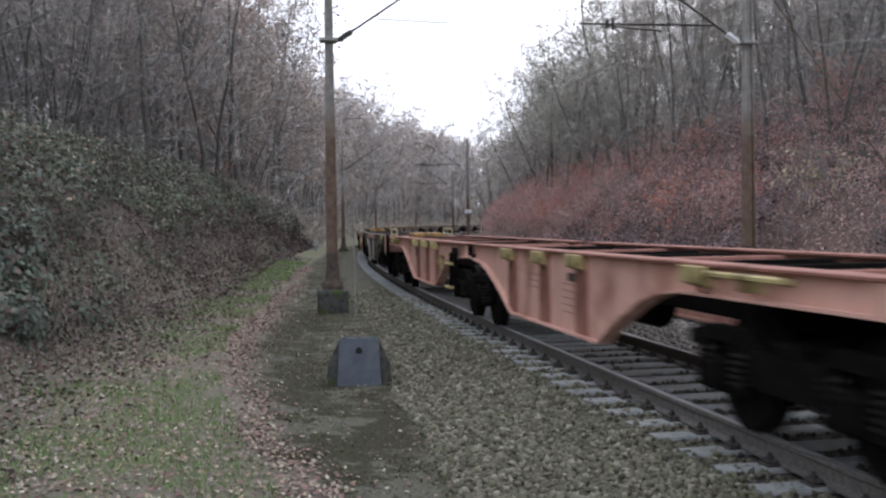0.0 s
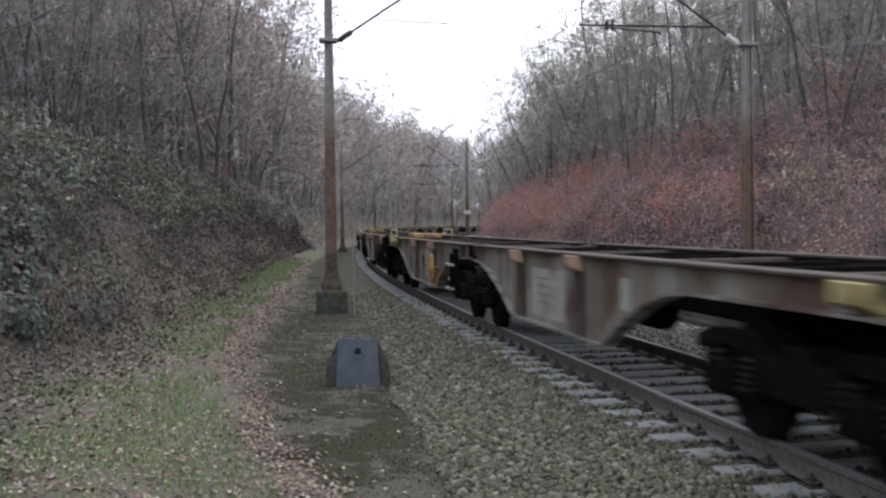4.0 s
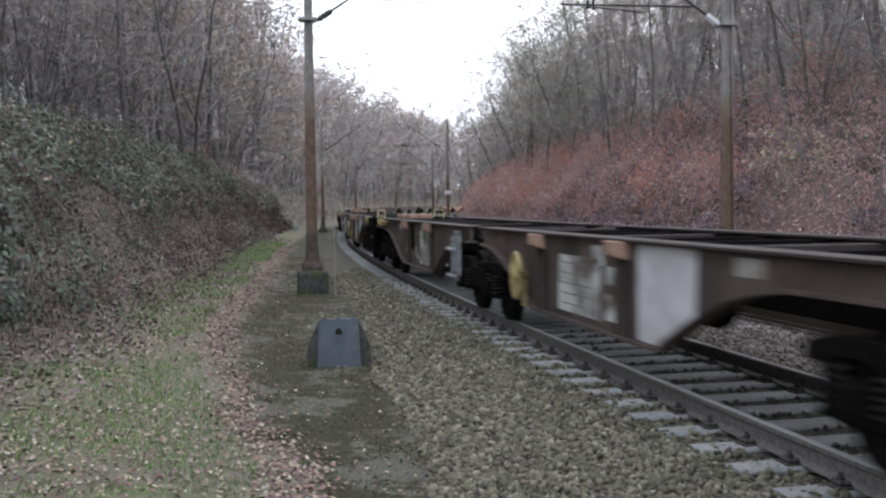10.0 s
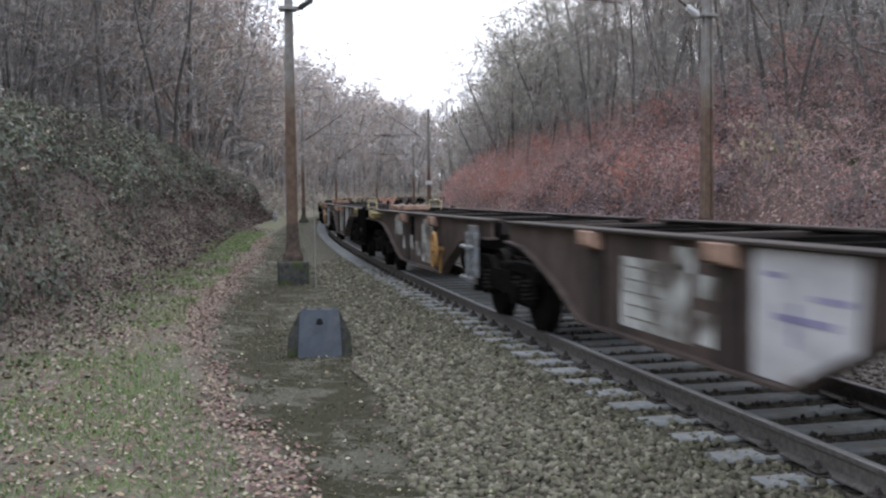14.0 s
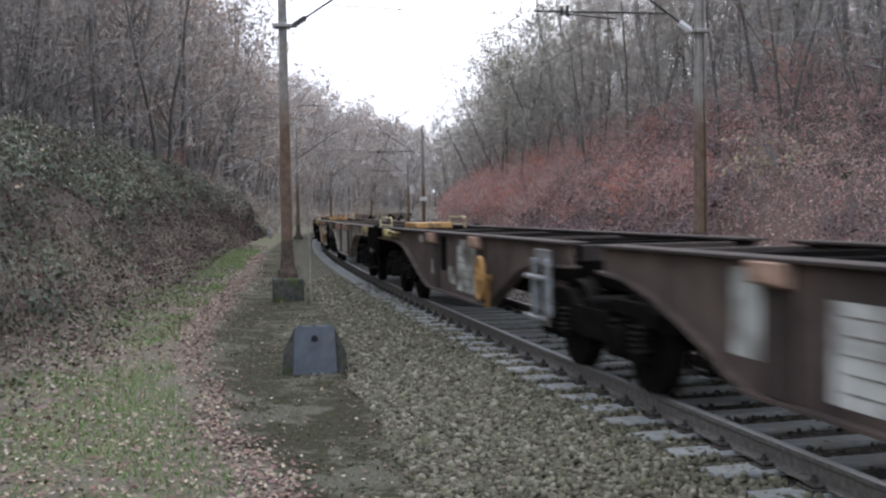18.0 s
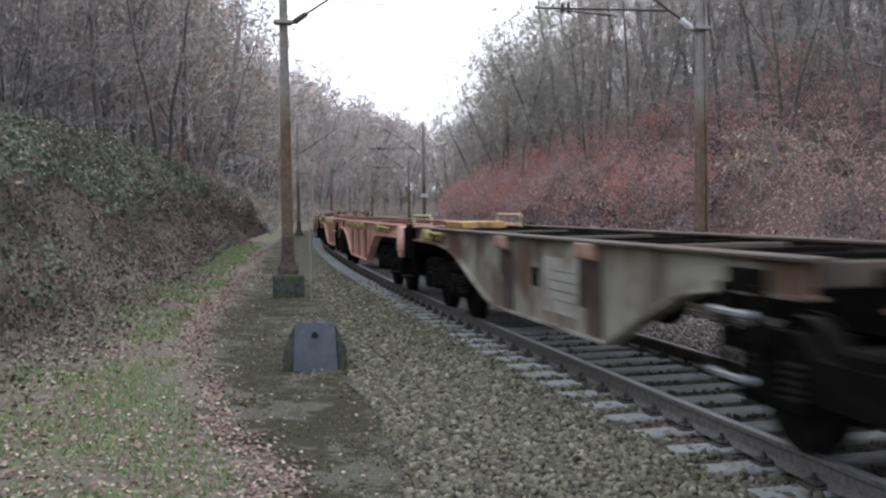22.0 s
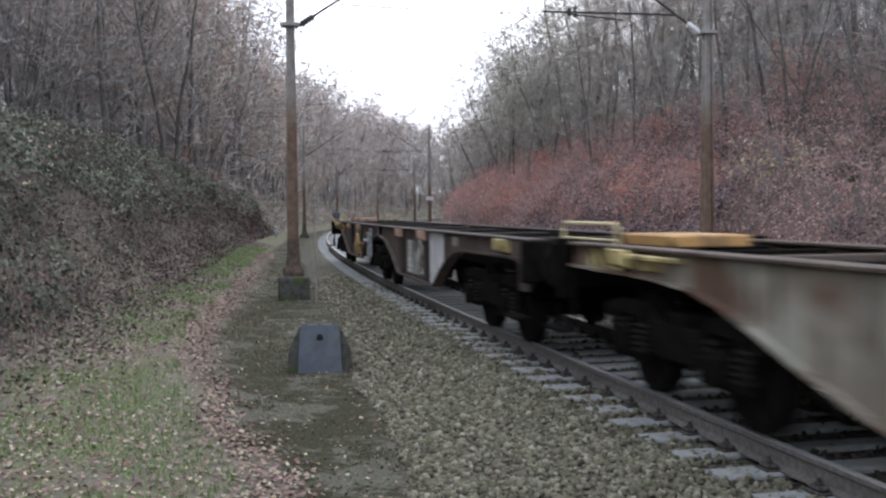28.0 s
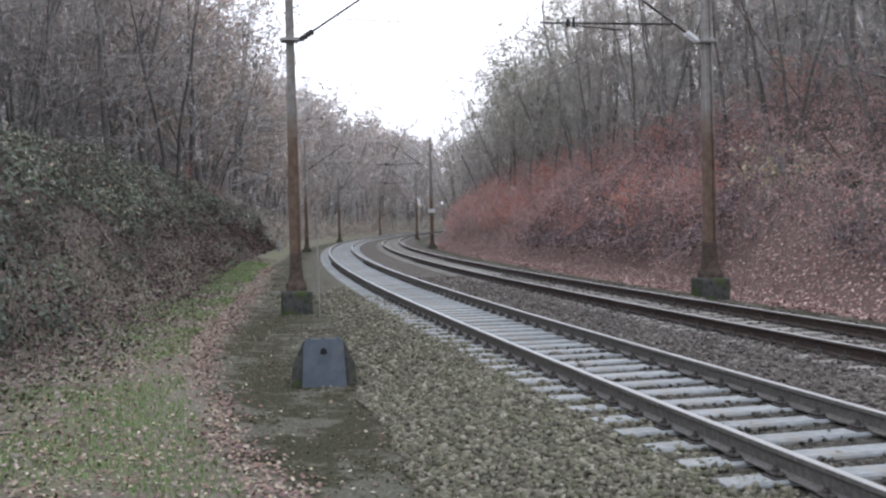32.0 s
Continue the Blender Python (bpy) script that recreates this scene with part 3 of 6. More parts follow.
# ---- cover box and marker stone beside the path ----
def cover_box():
    th = tagged(new("cable_cover"), "dark slate-grey cable cover with a sloping lid beside the ballast", "cable cover")
    th.matrix_basis = pose(-1.56, 12.95, float(ground_z(12.9, -3.35)) - 0.02, 0, 0, 7) @ Matrix.Diagonal((0.92, 1, 1, 1))
    bm = bmesh.new()
    lo = [(-0.46, 0.10, 0.0), (0.46, 0.10, 0.0), (0.44, 0.66, 0.0), (-0.44, 0.66, 0.0)]
    hi = [(-0.27, 0.20, 0.60), (0.27, 0.20, 0.60), (0.25, 0.50, 0.60), (-0.25, 0.50, 0.60)]
    mid = [(-0.44, 0.13, 0.28), (0.44, 0.13, 0.28), (0.42, 0.62, 0.28), (-0.42, 0.62, 0.28)]
    v = [bm.verts.new(p) for p in lo + hi + mid]
    for f in ((0, 1, 9, 8), (8, 9, 5, 4), (1, 2, 10, 9), (9, 10, 6, 5), (2, 3, 11, 10), (10, 11, 7, 6), (3, 0, 8, 11), (11, 8, 4, 7), (4, 5, 6, 7)):
        bm.faces.new([v[i] for i in f])
    bmesh.ops.bevel(bm, geom=bm.edges[:], offset=0.015, segments=2, affect="EDGES")
    part("body", bm, foundation_mat, th, "dark side walls")
    bm = bmesh.new()
    prism(bm, [(-0.31, 0.0), (0.31, 0.0), (0.285, 0.56), (0.25, 0.635), (-0.25, 0.635), (-0.285, 0.56)], -0.02, 0.02)
    bmesh.ops.bevel(bm, geom=bm.edges[:], offset=0.008, segments=1, affect="EDGES")
    for x in (-0.2, 0.0, 0.2):
        box(bm, x - 0.03, x + 0.03, -0.02, 0.02, 0.63, 0.655, 0.005)
    lid = part("lid", bm, box_mat, th, "smooth slate-grey sloping lid", m=pose(0, -0.02, 0.0, -15, 0, 0))
    # flat black disc on the lid; the hole's darkness is only its colour
    bm = bmesh.new()
    rod(bm, (0, -0.023, 0.47), (0, -0.019, 0.47), 0.045, seg=16)
    box(bm, -0.05, 0.05, -0.023, -0.019, 0.435, 0.465)
    part("grip_hole", bm, black_mat, lid, "flat black disc painted as a grip hole's shade")


cover_box()


def marker_stone():
    s, o = 79.0, -4.95
    th = tagged(new("marker_post"), "small white kilometre marker post at the foot of the bank", "marker post")
    th.matrix_basis = along(s, o, float(ground_z(s, o)) - 0.03)
    bm = bmesh.new()
    box(bm, -0.12, 0.12, -0.14, 0.14, 0, 0.5, 0.02)
    part("post", bm, sleeper_mat, th)
    bm = bmesh.new()
    box(bm, -0.13, -0.122, -0.13, 0.13, 0.42, 0.86, 0.003)
    plate = part("plate", bm, white_mat, th, "white plate with dark marks")
    for z in (0.52, 0.66):
        bm = bmesh.new()
        box(bm, -0.135, -0.131, -0.07, 0.07, z, z + 0.06)
        part("dark_bar", bm, wire_mat, plate)


marker_stone()


# ---- wagons ----
LW, HALF, PIVOT = 26.4, 13.2, 10.5
ENDS = {"front": pose(-0.6, 0, 0), "rear": pose(-0.2, 0, 0)}
# outline of the side sill below, from the joint in the middle (0) to the wagon's end (13.2)
RISE = {"rear": [(0.45, 1.09), (1.5, 1.075), (2.05, 1.0), (2.4, 0.89), (2.85, 0.72), (3.3, 0.55), (3.7, 0.40)],
        "front": [(0.4, 1.09), (1.0, 1.05), (1.5, 0.945), (1.97, 0.80), (2.42, 0.64), (2.75, 0.49), (3.0, 0.40)]}
BELLY = {"rear": [(7.5, 0.40), (7.95, 0.48), (8.5, 0.63), (9.1, 0.81), (9.6, 0.95), (10.1, 1.045), (10.8, 1.09), (12.85, 1.11)],
         "front": [(6.75, 0.40), (7.1, 0.57), (7.42, 0.71), (7.8, 0.86), (8.1, 0.965), (8.45, 1.04), (8.9, 1.085), (12.4, 1.11)],
         "orange": [(7.15, 0.40), (7.82, 0.61), (8.49, 0.82), (8.9, 0.95), (9.3, 1.05), (9.8, 1.095), (12.85, 1.11)]}
MESHES = {}


def cached(name, key, build, material):
    k = (name, key, material.name)
    if k not in MESHES:
        bm = bmesh.new()
        build(bm)
        bmesh.ops.recalc_face_normals(bm, faces=bm.faces[:])
        me = bpy.data.meshes.new(name)
        bm.to_mesh(me)
        bm.free()
        me.materials.append(material)
        MESHES[k] = me
    return MESHES[k]


def web(rise, belly):
    return lambda bm: prism(bm, rise + belly + [(belly[-1][0], 1.30), (rise[0][0], 1.30)], 1.02, 1.05)


def top_flange(reach):
    return lambda bm: box(bm, 0.4, reach, 0.88, 1.13, 1.303, 1.333, 0.006)


def low_flange(rise, belly):
    return lambda bm: strip(bm, rise + belly, 0.95, 1.13, -0.026)


def stiffener(bm):
    prism(bm, [(-0.19, 0.41), (0.19, 0.41), (0.17, 1.29), (-0.17, 1.29)], 1.05, 1.085)


def spigot_bracket(bm):
    v = [bm.verts.new(p) for p in ((-0.17, 1.05, 1.12), (0.17, 1.05, 1.12), (0.17, 1.05, 1.30), (-0.17, 1.05, 1.30), (-0.15, 1.22, 1.17), (0.15, 1.22, 1.17), (0.15, 1.22, 1.315), (-0.15, 1.22, 1.315))]
    for f in ((0, 1, 5, 4), (1, 2, 6, 5), (2, 3, 7, 6), (3, 0, 4, 7), (4, 5, 6, 7), (0, 3, 2, 1)):
        bm.faces.new([v[i] for i in f])
    bmesh.ops.bevel(bm, geom=bm.edges[:], offset=0.012, segments=1, affect="EDGES")


def guard_bar(bm):
    tube(bm, [(-0.62, 1.06, 1.24), (-0.56, 1.15, 1.25), (0.56, 1.15, 1.25), (0.62, 1.06, 1.24)], 0.028)
    box(bm, -0.2, 0.2, 1.051, 1.075, 1.13, 1.26, 0.006)


def cross_beam(bm):
    box(bm, -0.06, 0.06, -0.87, 0.87, 1.12, 1.29, 0.008)


# made extra wide so that less light falls through to the track
def centre_sill(bm):
    box(bm, 0.2, 12.75, -0.42, 0.42, 0.78, 1.24, 0.02)


def headstock(bm):
    box(bm, 13.13, 13.32, -1.22, 1.22, 0.84, 1.32, 0.015)


def buffer(bm):
    rod(bm, (13.32, 0, 1.05), (13.46, 0, 1.05), 0.13, 0.11, seg=14)
    rod(bm, (13.40, 0, 1.05), (13.52, 0, 1.05), 0.07, seg=12)
    rod(bm, (13.51, 0, 1.05), (13.545, 0, 1.05), 0.225, seg=20)


def coupler(bm):
    tube(bm, [(13.3, 0, 0.98), (13.42, 0, 0.95), (13.54, 0, 0.80)], 0.035)
    rod(bm, (13.44, -0.12, 0.93), (13.44, 0.12, 0.93), 0.03, seg=8)


def end_post(bm):
    box(bm, 13.0, 13.22, 1.10, 1.19, 0.74, 1.37, 0.012)


def end_plate(bm):
    prism(bm, [(11.95, 0.72), (12.42, 0.72), (12.50, 0.80), (12.50, 1.32), (11.72, 1.32), (11.72, 1.12), (11.95, 1.06)], 1.055, 1.115)


def end_block(bm):
    box(bm, 13.0, 13.24, 1.06, 1.19, 0.98, 1.28, 0.015)


def end_cap(bm):
    box(bm, 12.75, 13.26, 1.04, 1.2, 1.285, 1.39, 0.012)


def amber_bracket(bm):
    box(bm, -0.2, 0.2, 1.055, 1.12, 0.98, 1.22, 0.015)


def end_step(bm):
    box(bm, 12.72, 13.28, 1.12, 1.32, 0.42, 0.455, 0.008)
    box(bm, 12.74, 12.78, 1.14, 1.17, 0.45, 1.05)
    box(bm, 13.22, 13.26, 1.14, 1.17, 0.45, 0.68)


def grab_hoop(bm):
    tube(bm, [(-0.75, 0, -0.02), (-0.75, 0, 0.15), (-0.69, 0, 0.20), (0.69, 0, 0.20), (0.75, 0, 0.15), (0.75, 0, -0.02)], 0.018)
    tube(bm, [(-0.75, 0, 0.04), (0.75, 0, 0.04)], 0.013)


def platform(bm):
    box(bm, -0.6, 0.6, -0.40, 0.40, 0.0, 0.12, 0.015)


def hand_wheel(bm):
    ring = []
    for i in range(24):
        a = 2 * math.pi * i / 24
        ring.append([bm.verts.new(((0.33 + 0.032 * math.cos(b)) * math.cos(a), 0.032 * math.sin(b), (0.33 + 0.032 * math.cos(b)) * math.sin(a))) for b in (0, 1.26, 2.51, 3.77, 5.03)])
    for i in range(24):
        for k in range(5):
            bm.faces.new((ring[i][k], ring[i][(k + 1) % 5], ring[(i + 1) % 24][(k + 1) % 5], ring[(i + 1) % 24][k]))
    for i in range(3):
        a = 2 * math.pi * i / 3 + 0.5
        rod(bm, (0, 0, 0), (0.33 * math.cos(a), 0, 0.33 * math.sin(a)), 0.022, seg=6)
    rod(bm, (0, -0.16, 0), (0, 0.05, 0), 0.06, seg=10)


def hand_wheel_disc(bm):
    rod(bm, (0, -0.03, 0), (0, -0.005, 0), 0.315, seg=24)
    box(bm, -0.31, 0.31, -0.005, 0.02, -0.03, 0.03, 0.01)
    prism(bm, [(-0.12, -0.06), (0.12, -0.06), (0.06, -0.46), (-0.06, -0.46)], -0.12, -0.08)


def ladder_frame(bm):
    box(bm, -0.24, 0.24, 1.13, 1.17, 1.08, 1.24, 0.01)
    for x in (-0.22, 0.22):
        box(bm, x - 0.035, x + 0.035, 1.14, 1.22, 0.44, 1.14, 0.008)


def rung(bm):
    tube(bm, [(-0.22, 1.17, 0), (-0.21, 1.29, 0), (0.21, 1.29, 0), (0.22, 1.17, 0)], 0.026)


def hazard_plate(bm):
    box(bm, 0, 1.0, 1.052, 1.060, 1.06, 1.28, 0.002)


def hazard_stripe(bm):
    prism(bm, [(0, 1.065), (0.08, 1.065), (0.26, 1.275), (0.18, 1.275)], 1.0605, 1.063)


def lettering(rows, length, height, gap, seed):
    def build(bm):
        r = random.Random(seed)
        for i in range(rows):
            x, z = 0.0, -i * (height + gap)
            end = length * r.uniform(0.7, 1.0)
            while x < end:
                w = r.uniform(0.10, 0.34)
                box(bm, x, min(x + w, end), 1.0525, 1.0565, z - height, z)
                x += w + r.uniform(0.02, 0.05)
    return build


def panel(x0, x1, z0, z1, proud=0.0):
    def build(bm):
        box(bm, x0, x1, 1.0515 + proud, 1.056 + proud, z0, z1)
    return build


def white_end(bm):
    prism(bm, [(6.24, 0.41), (6.74, 0.41), (7.1, 0.585), (7.42, 0.725), (7.46, 1.29), (6.24, 1.29)], 1.0515, 1.057)


def hose_bracket(bm):
    tube(bm, [(-0.12, 1.06, 1.0), (-0.14, 1.15, 1.02), (0.10, 1.16, 0.98), (0.12, 1.14, 0.76), (0.0, 1.07, 0.72)], 0.03)
    box(bm, -0.11, 0.11, 1.05, 1.085, 0.70, 1.04, 0.02)


def air_tank(bm):
    rod(bm, (-0.6, 0, 0), (0.6, 0, 0), 0.2, seg=16)
    for x in (-0.4, 0.4):
        box(bm, x - 0.02, x + 0.02, -0.03, 0.03, 0, 0.4)


def bogie_frame(bm):
    box(bm, -0.22, 0.22, -1.02, 1.02, 0.50, 0.80, 0.03)
    for x in (-1.45, 1.45):
        box(bm, x - 0.06, x + 0.06, -0.95, 0.95, 0.58, 0.74, 0.02)
    rod(bm, (0, 0, 0.8), (0, 0, 0.92), 0.28, seg=16)


def side_frame(bm):
    prism(bm, [(-1.50, 0.66), (-1.22, 0.66), (-1.15, 0.72), (-0.66, 0.72), (-0.55, 0.50), (-0.38, 0.42), (0.38, 0.42), (0.55, 0.50), (0.66, 0.72), (1.15, 0.72), (1.22, 0.66), (1.50, 0.66),
               (1.50, 0.77), (1.2, 0.84), (0.6, 0.84), (0.4, 0.70), (-0.4, 0.70), (-0.6, 0.84), (-1.2, 0.84), (-1.50, 0.77)], 0.93, 1.05)
    for x in (-1.15, -0.66, 0.66, 1.15):
        box(bm, x - 0.02, x + 0.02, 0.93, 1.13, 0.40, 0.74)


def axle_box(bm):
    box(bm, -0.13, 0.13, 0.92, 1.14, 0.36, 0.60, 0.04)
    rod(bm, (0, 1.13, 0.46), (0, 1.17, 0.46), 0.12, seg=14)
    box(bm, -0.36, 0.36, 0.96, 1.10, 0.34, 0.40, 0.012)


def coil_spring(bm):
    n, rings = 40, []
    for i in range(n + 1):
        a = 2 * math.pi * 5 * i / n
        c = Vector((0.085 * math.cos(a), 1.03 + 0.085 * math.sin(a), 0.41 + 0.27 * i / n))
        out = Vector((math.cos(a), math.sin(a), 0))
        rings.append([bm.verts.new(c + (out * math.cos(b) + Vector((0, 0, 1)) * math.sin(b)) * 0.018) for b in (0, 2.094, 4.189)])
    for p, q in zip(rings[:-1], rings[1:]):
        for k in range(3):
            bm.faces.new((p[k], p[(k + 1) % 3], q[(k + 1) % 3], q[k]))


# unseen plate above the bogie, added to block skylight from the track
def deck_plate(bm):
    box(bm, 9.0, 12.75, -0.86, 0.86, 1.20, 1.225)


# unseen bars and boxes, added as mass that darkens the bogie
def brake_rigging(bm):
    for x in (-0.45, 0.45):
        box(bm, x - 0.05, x + 0.05, -0.85, 0.85, 0.28, 0.40, 0.01)
    box(bm, -1.35, 1.35, -0.06, 0.06, 0.36, 0.46, 0.01)
    for y in (-0.45, 0.45):
        box(bm, -1.3, 1.3, y - 0.03, y + 0.03, 0.50, 0.66, 0.01)
    rod(bm, (-0.3, 0.3, 0.55), (0.3, 0.3, 0.55), 0.14, seg=10)


def brake_block(bm):
    prism(bm, [(0, 0.28), (0.07, 0.28), (0.10, 0.46), (0.07, 0.64), (0, 0.64), (0.03, 0.46)], 0.71, 0.82)
    box(bm, 0.04, 0.09, 0.74, 0.79, 0.5, 0.85)


def wheelset_bm(bm):
    rod(bm, (0, -0.98, 0), (0, 0.98, 0), 0.08, seg=12)


def wheel_disc(bm):
    rod(bm, (0, 0.69, 0), (0, 0.715, 0), 0.488, seg=32)
    rod(bm, (0, 0.715, 0), (0, 0.83, 0), 0.462, 0.455, seg=32)
    rod(bm, (0, 0.825, 0), (0, 0.845, 0), 0.40, 0.38, seg=32)
    rod(bm, (0, 0.82, 0), (0, 0.90, 0), 0.15, 0.12, seg=16)
    for i in range(4):
        a = 1.571 * i
        rod(bm, (0.27 * math.cos(a), 0.84, 0.27 * math.sin(a)), (0.27 * math.cos(a), 0.852, 0.27 * math.sin(a)), 0.035, seg=8)


WHEELS = []


def wagon(j, kind, wheel=None, white=False, ladder=None, tail=False):
    paint = {"orange": wagon_orange, "beige": wagon_dusky if j in (3, 4) else wagon_cream if j in (11, 14) else wagon_beige, "brown": wagon_brown}[kind]
    brk = {"orange": yellow_mat, "beige": tan_mat, "brown": tan_mat}[kind]
    grime_shade = {"orange": grime_shade_orange, "beige": grime_shade_beige, "brown": grime_shade_brown}[kind]
    th = new("container_wagon")
    for end, turn in (("front", math.degrees(0.0107) + 180), ("rear", -math.degrees(0.0107))):
        m = pose(0, 0, 0, 0, 0, turn)
        rise, belly = RISE[end], BELLY["orange" if kind == "orange" and end == "rear" else end]
        near = -1 if end == "front" else 1      # the side towards the path
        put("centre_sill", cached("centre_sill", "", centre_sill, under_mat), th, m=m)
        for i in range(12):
            put("cross_beam", cached("cross_beam", "", cross_beam, under_mat if i % 3 else grime_shade), th, m=m @ pose(0.7 + i * 1.05, 0, 0))
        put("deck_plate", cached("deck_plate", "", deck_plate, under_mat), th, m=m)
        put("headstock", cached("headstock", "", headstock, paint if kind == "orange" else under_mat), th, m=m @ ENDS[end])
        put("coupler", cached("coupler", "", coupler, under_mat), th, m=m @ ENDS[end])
        for y in (-0.875, 0.875):
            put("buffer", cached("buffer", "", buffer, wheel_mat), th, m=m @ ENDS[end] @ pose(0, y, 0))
        if end == "rear":
            put("platform", cached("platform", "", platform, amber_mat if j in (0, 1, 2, 3, 4, 9, 10, 11, 14) else tan_mat), th, m=m @ pose(12.2, near * 0.12, 1.30))
        for side in (1, -1):
            ms = m @ Matrix.Diagonal((1, side, 1, 1))
            seen = side == near
            sw = put("side_web", cached("side_web", kind + end, web(rise, belly), paint), th, m=ms)
            put("top_flange", cached("top_flange", end, top_flange(12.45 if end == "front" else 12.9), grime_shade), th, m=ms)
            put("bottom_flange", cached("bottom_flange", kind + end, low_flange(rise, belly), paint), th, m=ms)
            for x in ((3.72, 5.14, 6.68) if kind == "orange" and end == "rear" else (2.95, 4.6, 6.1) if kind == "orange" else (3.35, 5.92) if end == "front" else (4.05, 6.95)):
                put("stiffener", cached("stiffener", "", stiffener, grime_shade), sw, m=pose(x, 0, 0))
                put("spigot_bracket", cached("spigot_bracket", "", spigot_bracket, brk), sw, m=pose(x, 0, 0))
            put("spigot_bracket", cached("spigot_bracket", "", spigot_bracket, brk if kind == "orange" else yellow_mat), sw, m=pose(9.3 if kind == "orange" and end == "front" else 11.4, 0, 0))
            if end == "rear" or kind == "orange":
                put("guard_bar", cached("guard_bar", "", guard_bar, yellow_mat), sw, "faded yellow guard bar", m=pose(10.1 if kind == "orange" and end == "front" else 10.9, 0, 0))
            if tail and end == "rear":
                put("end_block", cached("end_block", "", end_block, under_mat), th, "dark steel end block", m=ms @ ENDS[end])
                put("end_cap", cached("end_cap", "", end_cap, yellow_mat), th, "faded yellow cap", m=ms @ ENDS[end])
                put("amber_bracket", cached("amber_bracket", "", amber_bracket, amber_mat), sw, "amber painted bracket", m=pose(9.55, 0, 0))
            elif end == "front":
                put("end_plate", cached("end_plate", "", end_plate, pale_paint if j in (5, 11) else paint), th, m=ms)
            else:
                put("end_post", cached("end_post", "", end_post, under_mat), th, m=ms @ ENDS[end])
            put("end_step", cached("end_step", "", end_step, under_mat), th, m=ms @ ENDS[end])
            if end == "rear" and j != 3 and not (j == 14 and side != near):
                put("grab_hoop", cached("grab_hoop", "", grab_hoop, hoop_mat), th, "yellow tubular grab hoop", m=m @ pose(11.2 if tail else 12.6, side * (0.98 if side == near else 0.62), 1.33))
            if kind != "orange":
                hz = put("hazard_plate", cached("hazard_plate", "", hazard_plate, yellow_mat), sw, "yellow plate with black diagonal stripes", m=pose(11.4, 0, 0))
                if kind == "brown" or j % 2 == 0:
                    for k in range(4):
                        put("stripe", cached("stripe", "", hazard_stripe, black_mat), sw, m=pose(11.42 + 0.235 * k, 0, 0))
            if not seen:
                continue
            # marks on the side towards the path; x is mirrored on the front half
            if kind == "orange":
                for k, (x, z, rows, ln) in enumerate(((3.85, 1.0, 3, 0.8), (5.35, 0.95, 4, 0.75), (5.4, 0.62, 1, 0.5))):
                    put("lettering", cached("lettering", (kind, k), lettering(rows, ln, 0.012, 0.07, k), rust_line), sw, m=pose(x, 0, z))
                put("dark_patch", cached("dark_patch", "o" + end, panel(5.55, 6.2, 0.98, 1.08) if end == "front" else panel(7.0, 7.25, 0.92, 1.2), clip_mat), sw)
                if j == 0 and end == "rear":
                    put("hose_bracket", cached("hose_bracket", "", hose_bracket, yellow_mat), sw, "small yellow hose bracket", m=pose(2.95, 0, 0))
            elif kind == "beige":
                put("pale_panel", cached("pale_panel", "b" + end, panel(4.53, 5.6, 0.52, 1.12) if end == "rear" else panel(3.85, 5.3, 0.48, 1.1), pale_paint), sw)
                put("lettering", cached("lettering", (kind, 1), lettering(4, 0.85, 0.013, 0.09, 11), letter_mat), sw, m=pose(4.6 if end == "rear" else 4.1, 0.005, 0.98))
                put("dark_patch", cached("dark_patch", "b", panel(5.8, 6.02, 0.76, 0.98), under_mat), sw)
                # dark plates beside the stiffeners; shade of the recesses is in their colour
                if end == "rear":
                    put("dark_patch", cached("dark_patch", "s", panel(4.25, 4.5, 0.66, 1.22), grime_shade_brown), sw)
                    put("dark_patch", cached("dark_patch", "u", panel(7.15, 7.32, 0.8, 1.18), grime_shade_brown), sw)
                if j % 2 == 0:
                    put("pale_panel", cached("pale_panel", "c", panel(7.2, 7.45, 0.8, 1.12), pale_paint), sw)
            else:
                put("pale_panel", cached("pale_panel", "h" + end, panel(4.42, 5.5, 0.47, 1.14) if end == "rear" else panel(3.92, 5.25, 0.47, 1.1), chalk_mat), sw, "chalky white smeared panel")
                put("lettering", cached("lettering", (kind, j % 3), lettering(5, 0.95, 0.013, 0.10, 20 + j % 3), letter_mat), sw, m=pose(4.5 if end == "rear" else 4.05, 0.005, 1.02))
                if end == "rear":
                    put("pale_panel", cached("pale_panel", "i", panel(5.72, 6.1, 0.55, 0.8), chalk_mat), sw)
                    # recessed bay drawn as a flat plate, its shade given as colour
                    put("dark_patch", cached("dark_patch", "r", panel(6.25, 6.66, 0.72, 1.26), under_mat), sw)
                    put("pale_panel", cached("pale_panel", "k", panel(7.1, 7.4, 0.62, 0.86), chalk_mat), sw)
                put("pale_panel", cached("pale_panel", "f", panel(5.02, 5.36, 1.04, 1.24), chalk_mat), sw)
                if end == "front":
                    for z0, z1 in ((0.50, 0.76), (0.86, 1.04)):
                        put("pale_panel", cached("pale_panel", ("g", z0), panel(5.42, 5.70, z0, z1), chalk_mat), sw)
                put("pale_panel", cached("pale_panel", "d", panel(8.1, 8.5, 1.12, 1.26), pale_paint), sw)
                if j == 7 and end == "rear":
                    for k, (x0, x1, z0, z1) in enumerate(((7.65, 8.5, 0.86, 1.2), (7.0, 7.55, 0.6, 0.84), (6.42, 6.7, 0.64, 0.9))):
                        put("pale_panel", cached("pale_panel", ("m", k), panel(x0, x1, z0, z1, 0.004), chalk_mat), sw, "chalky smeared patch")
                if j == 13 and end == "front":
                    put("pale_panel", cached("pale_panel", "n", panel(6.3, 7.35, 0.75, 1.26), wagon_dusky), sw, "dusky bare patch")
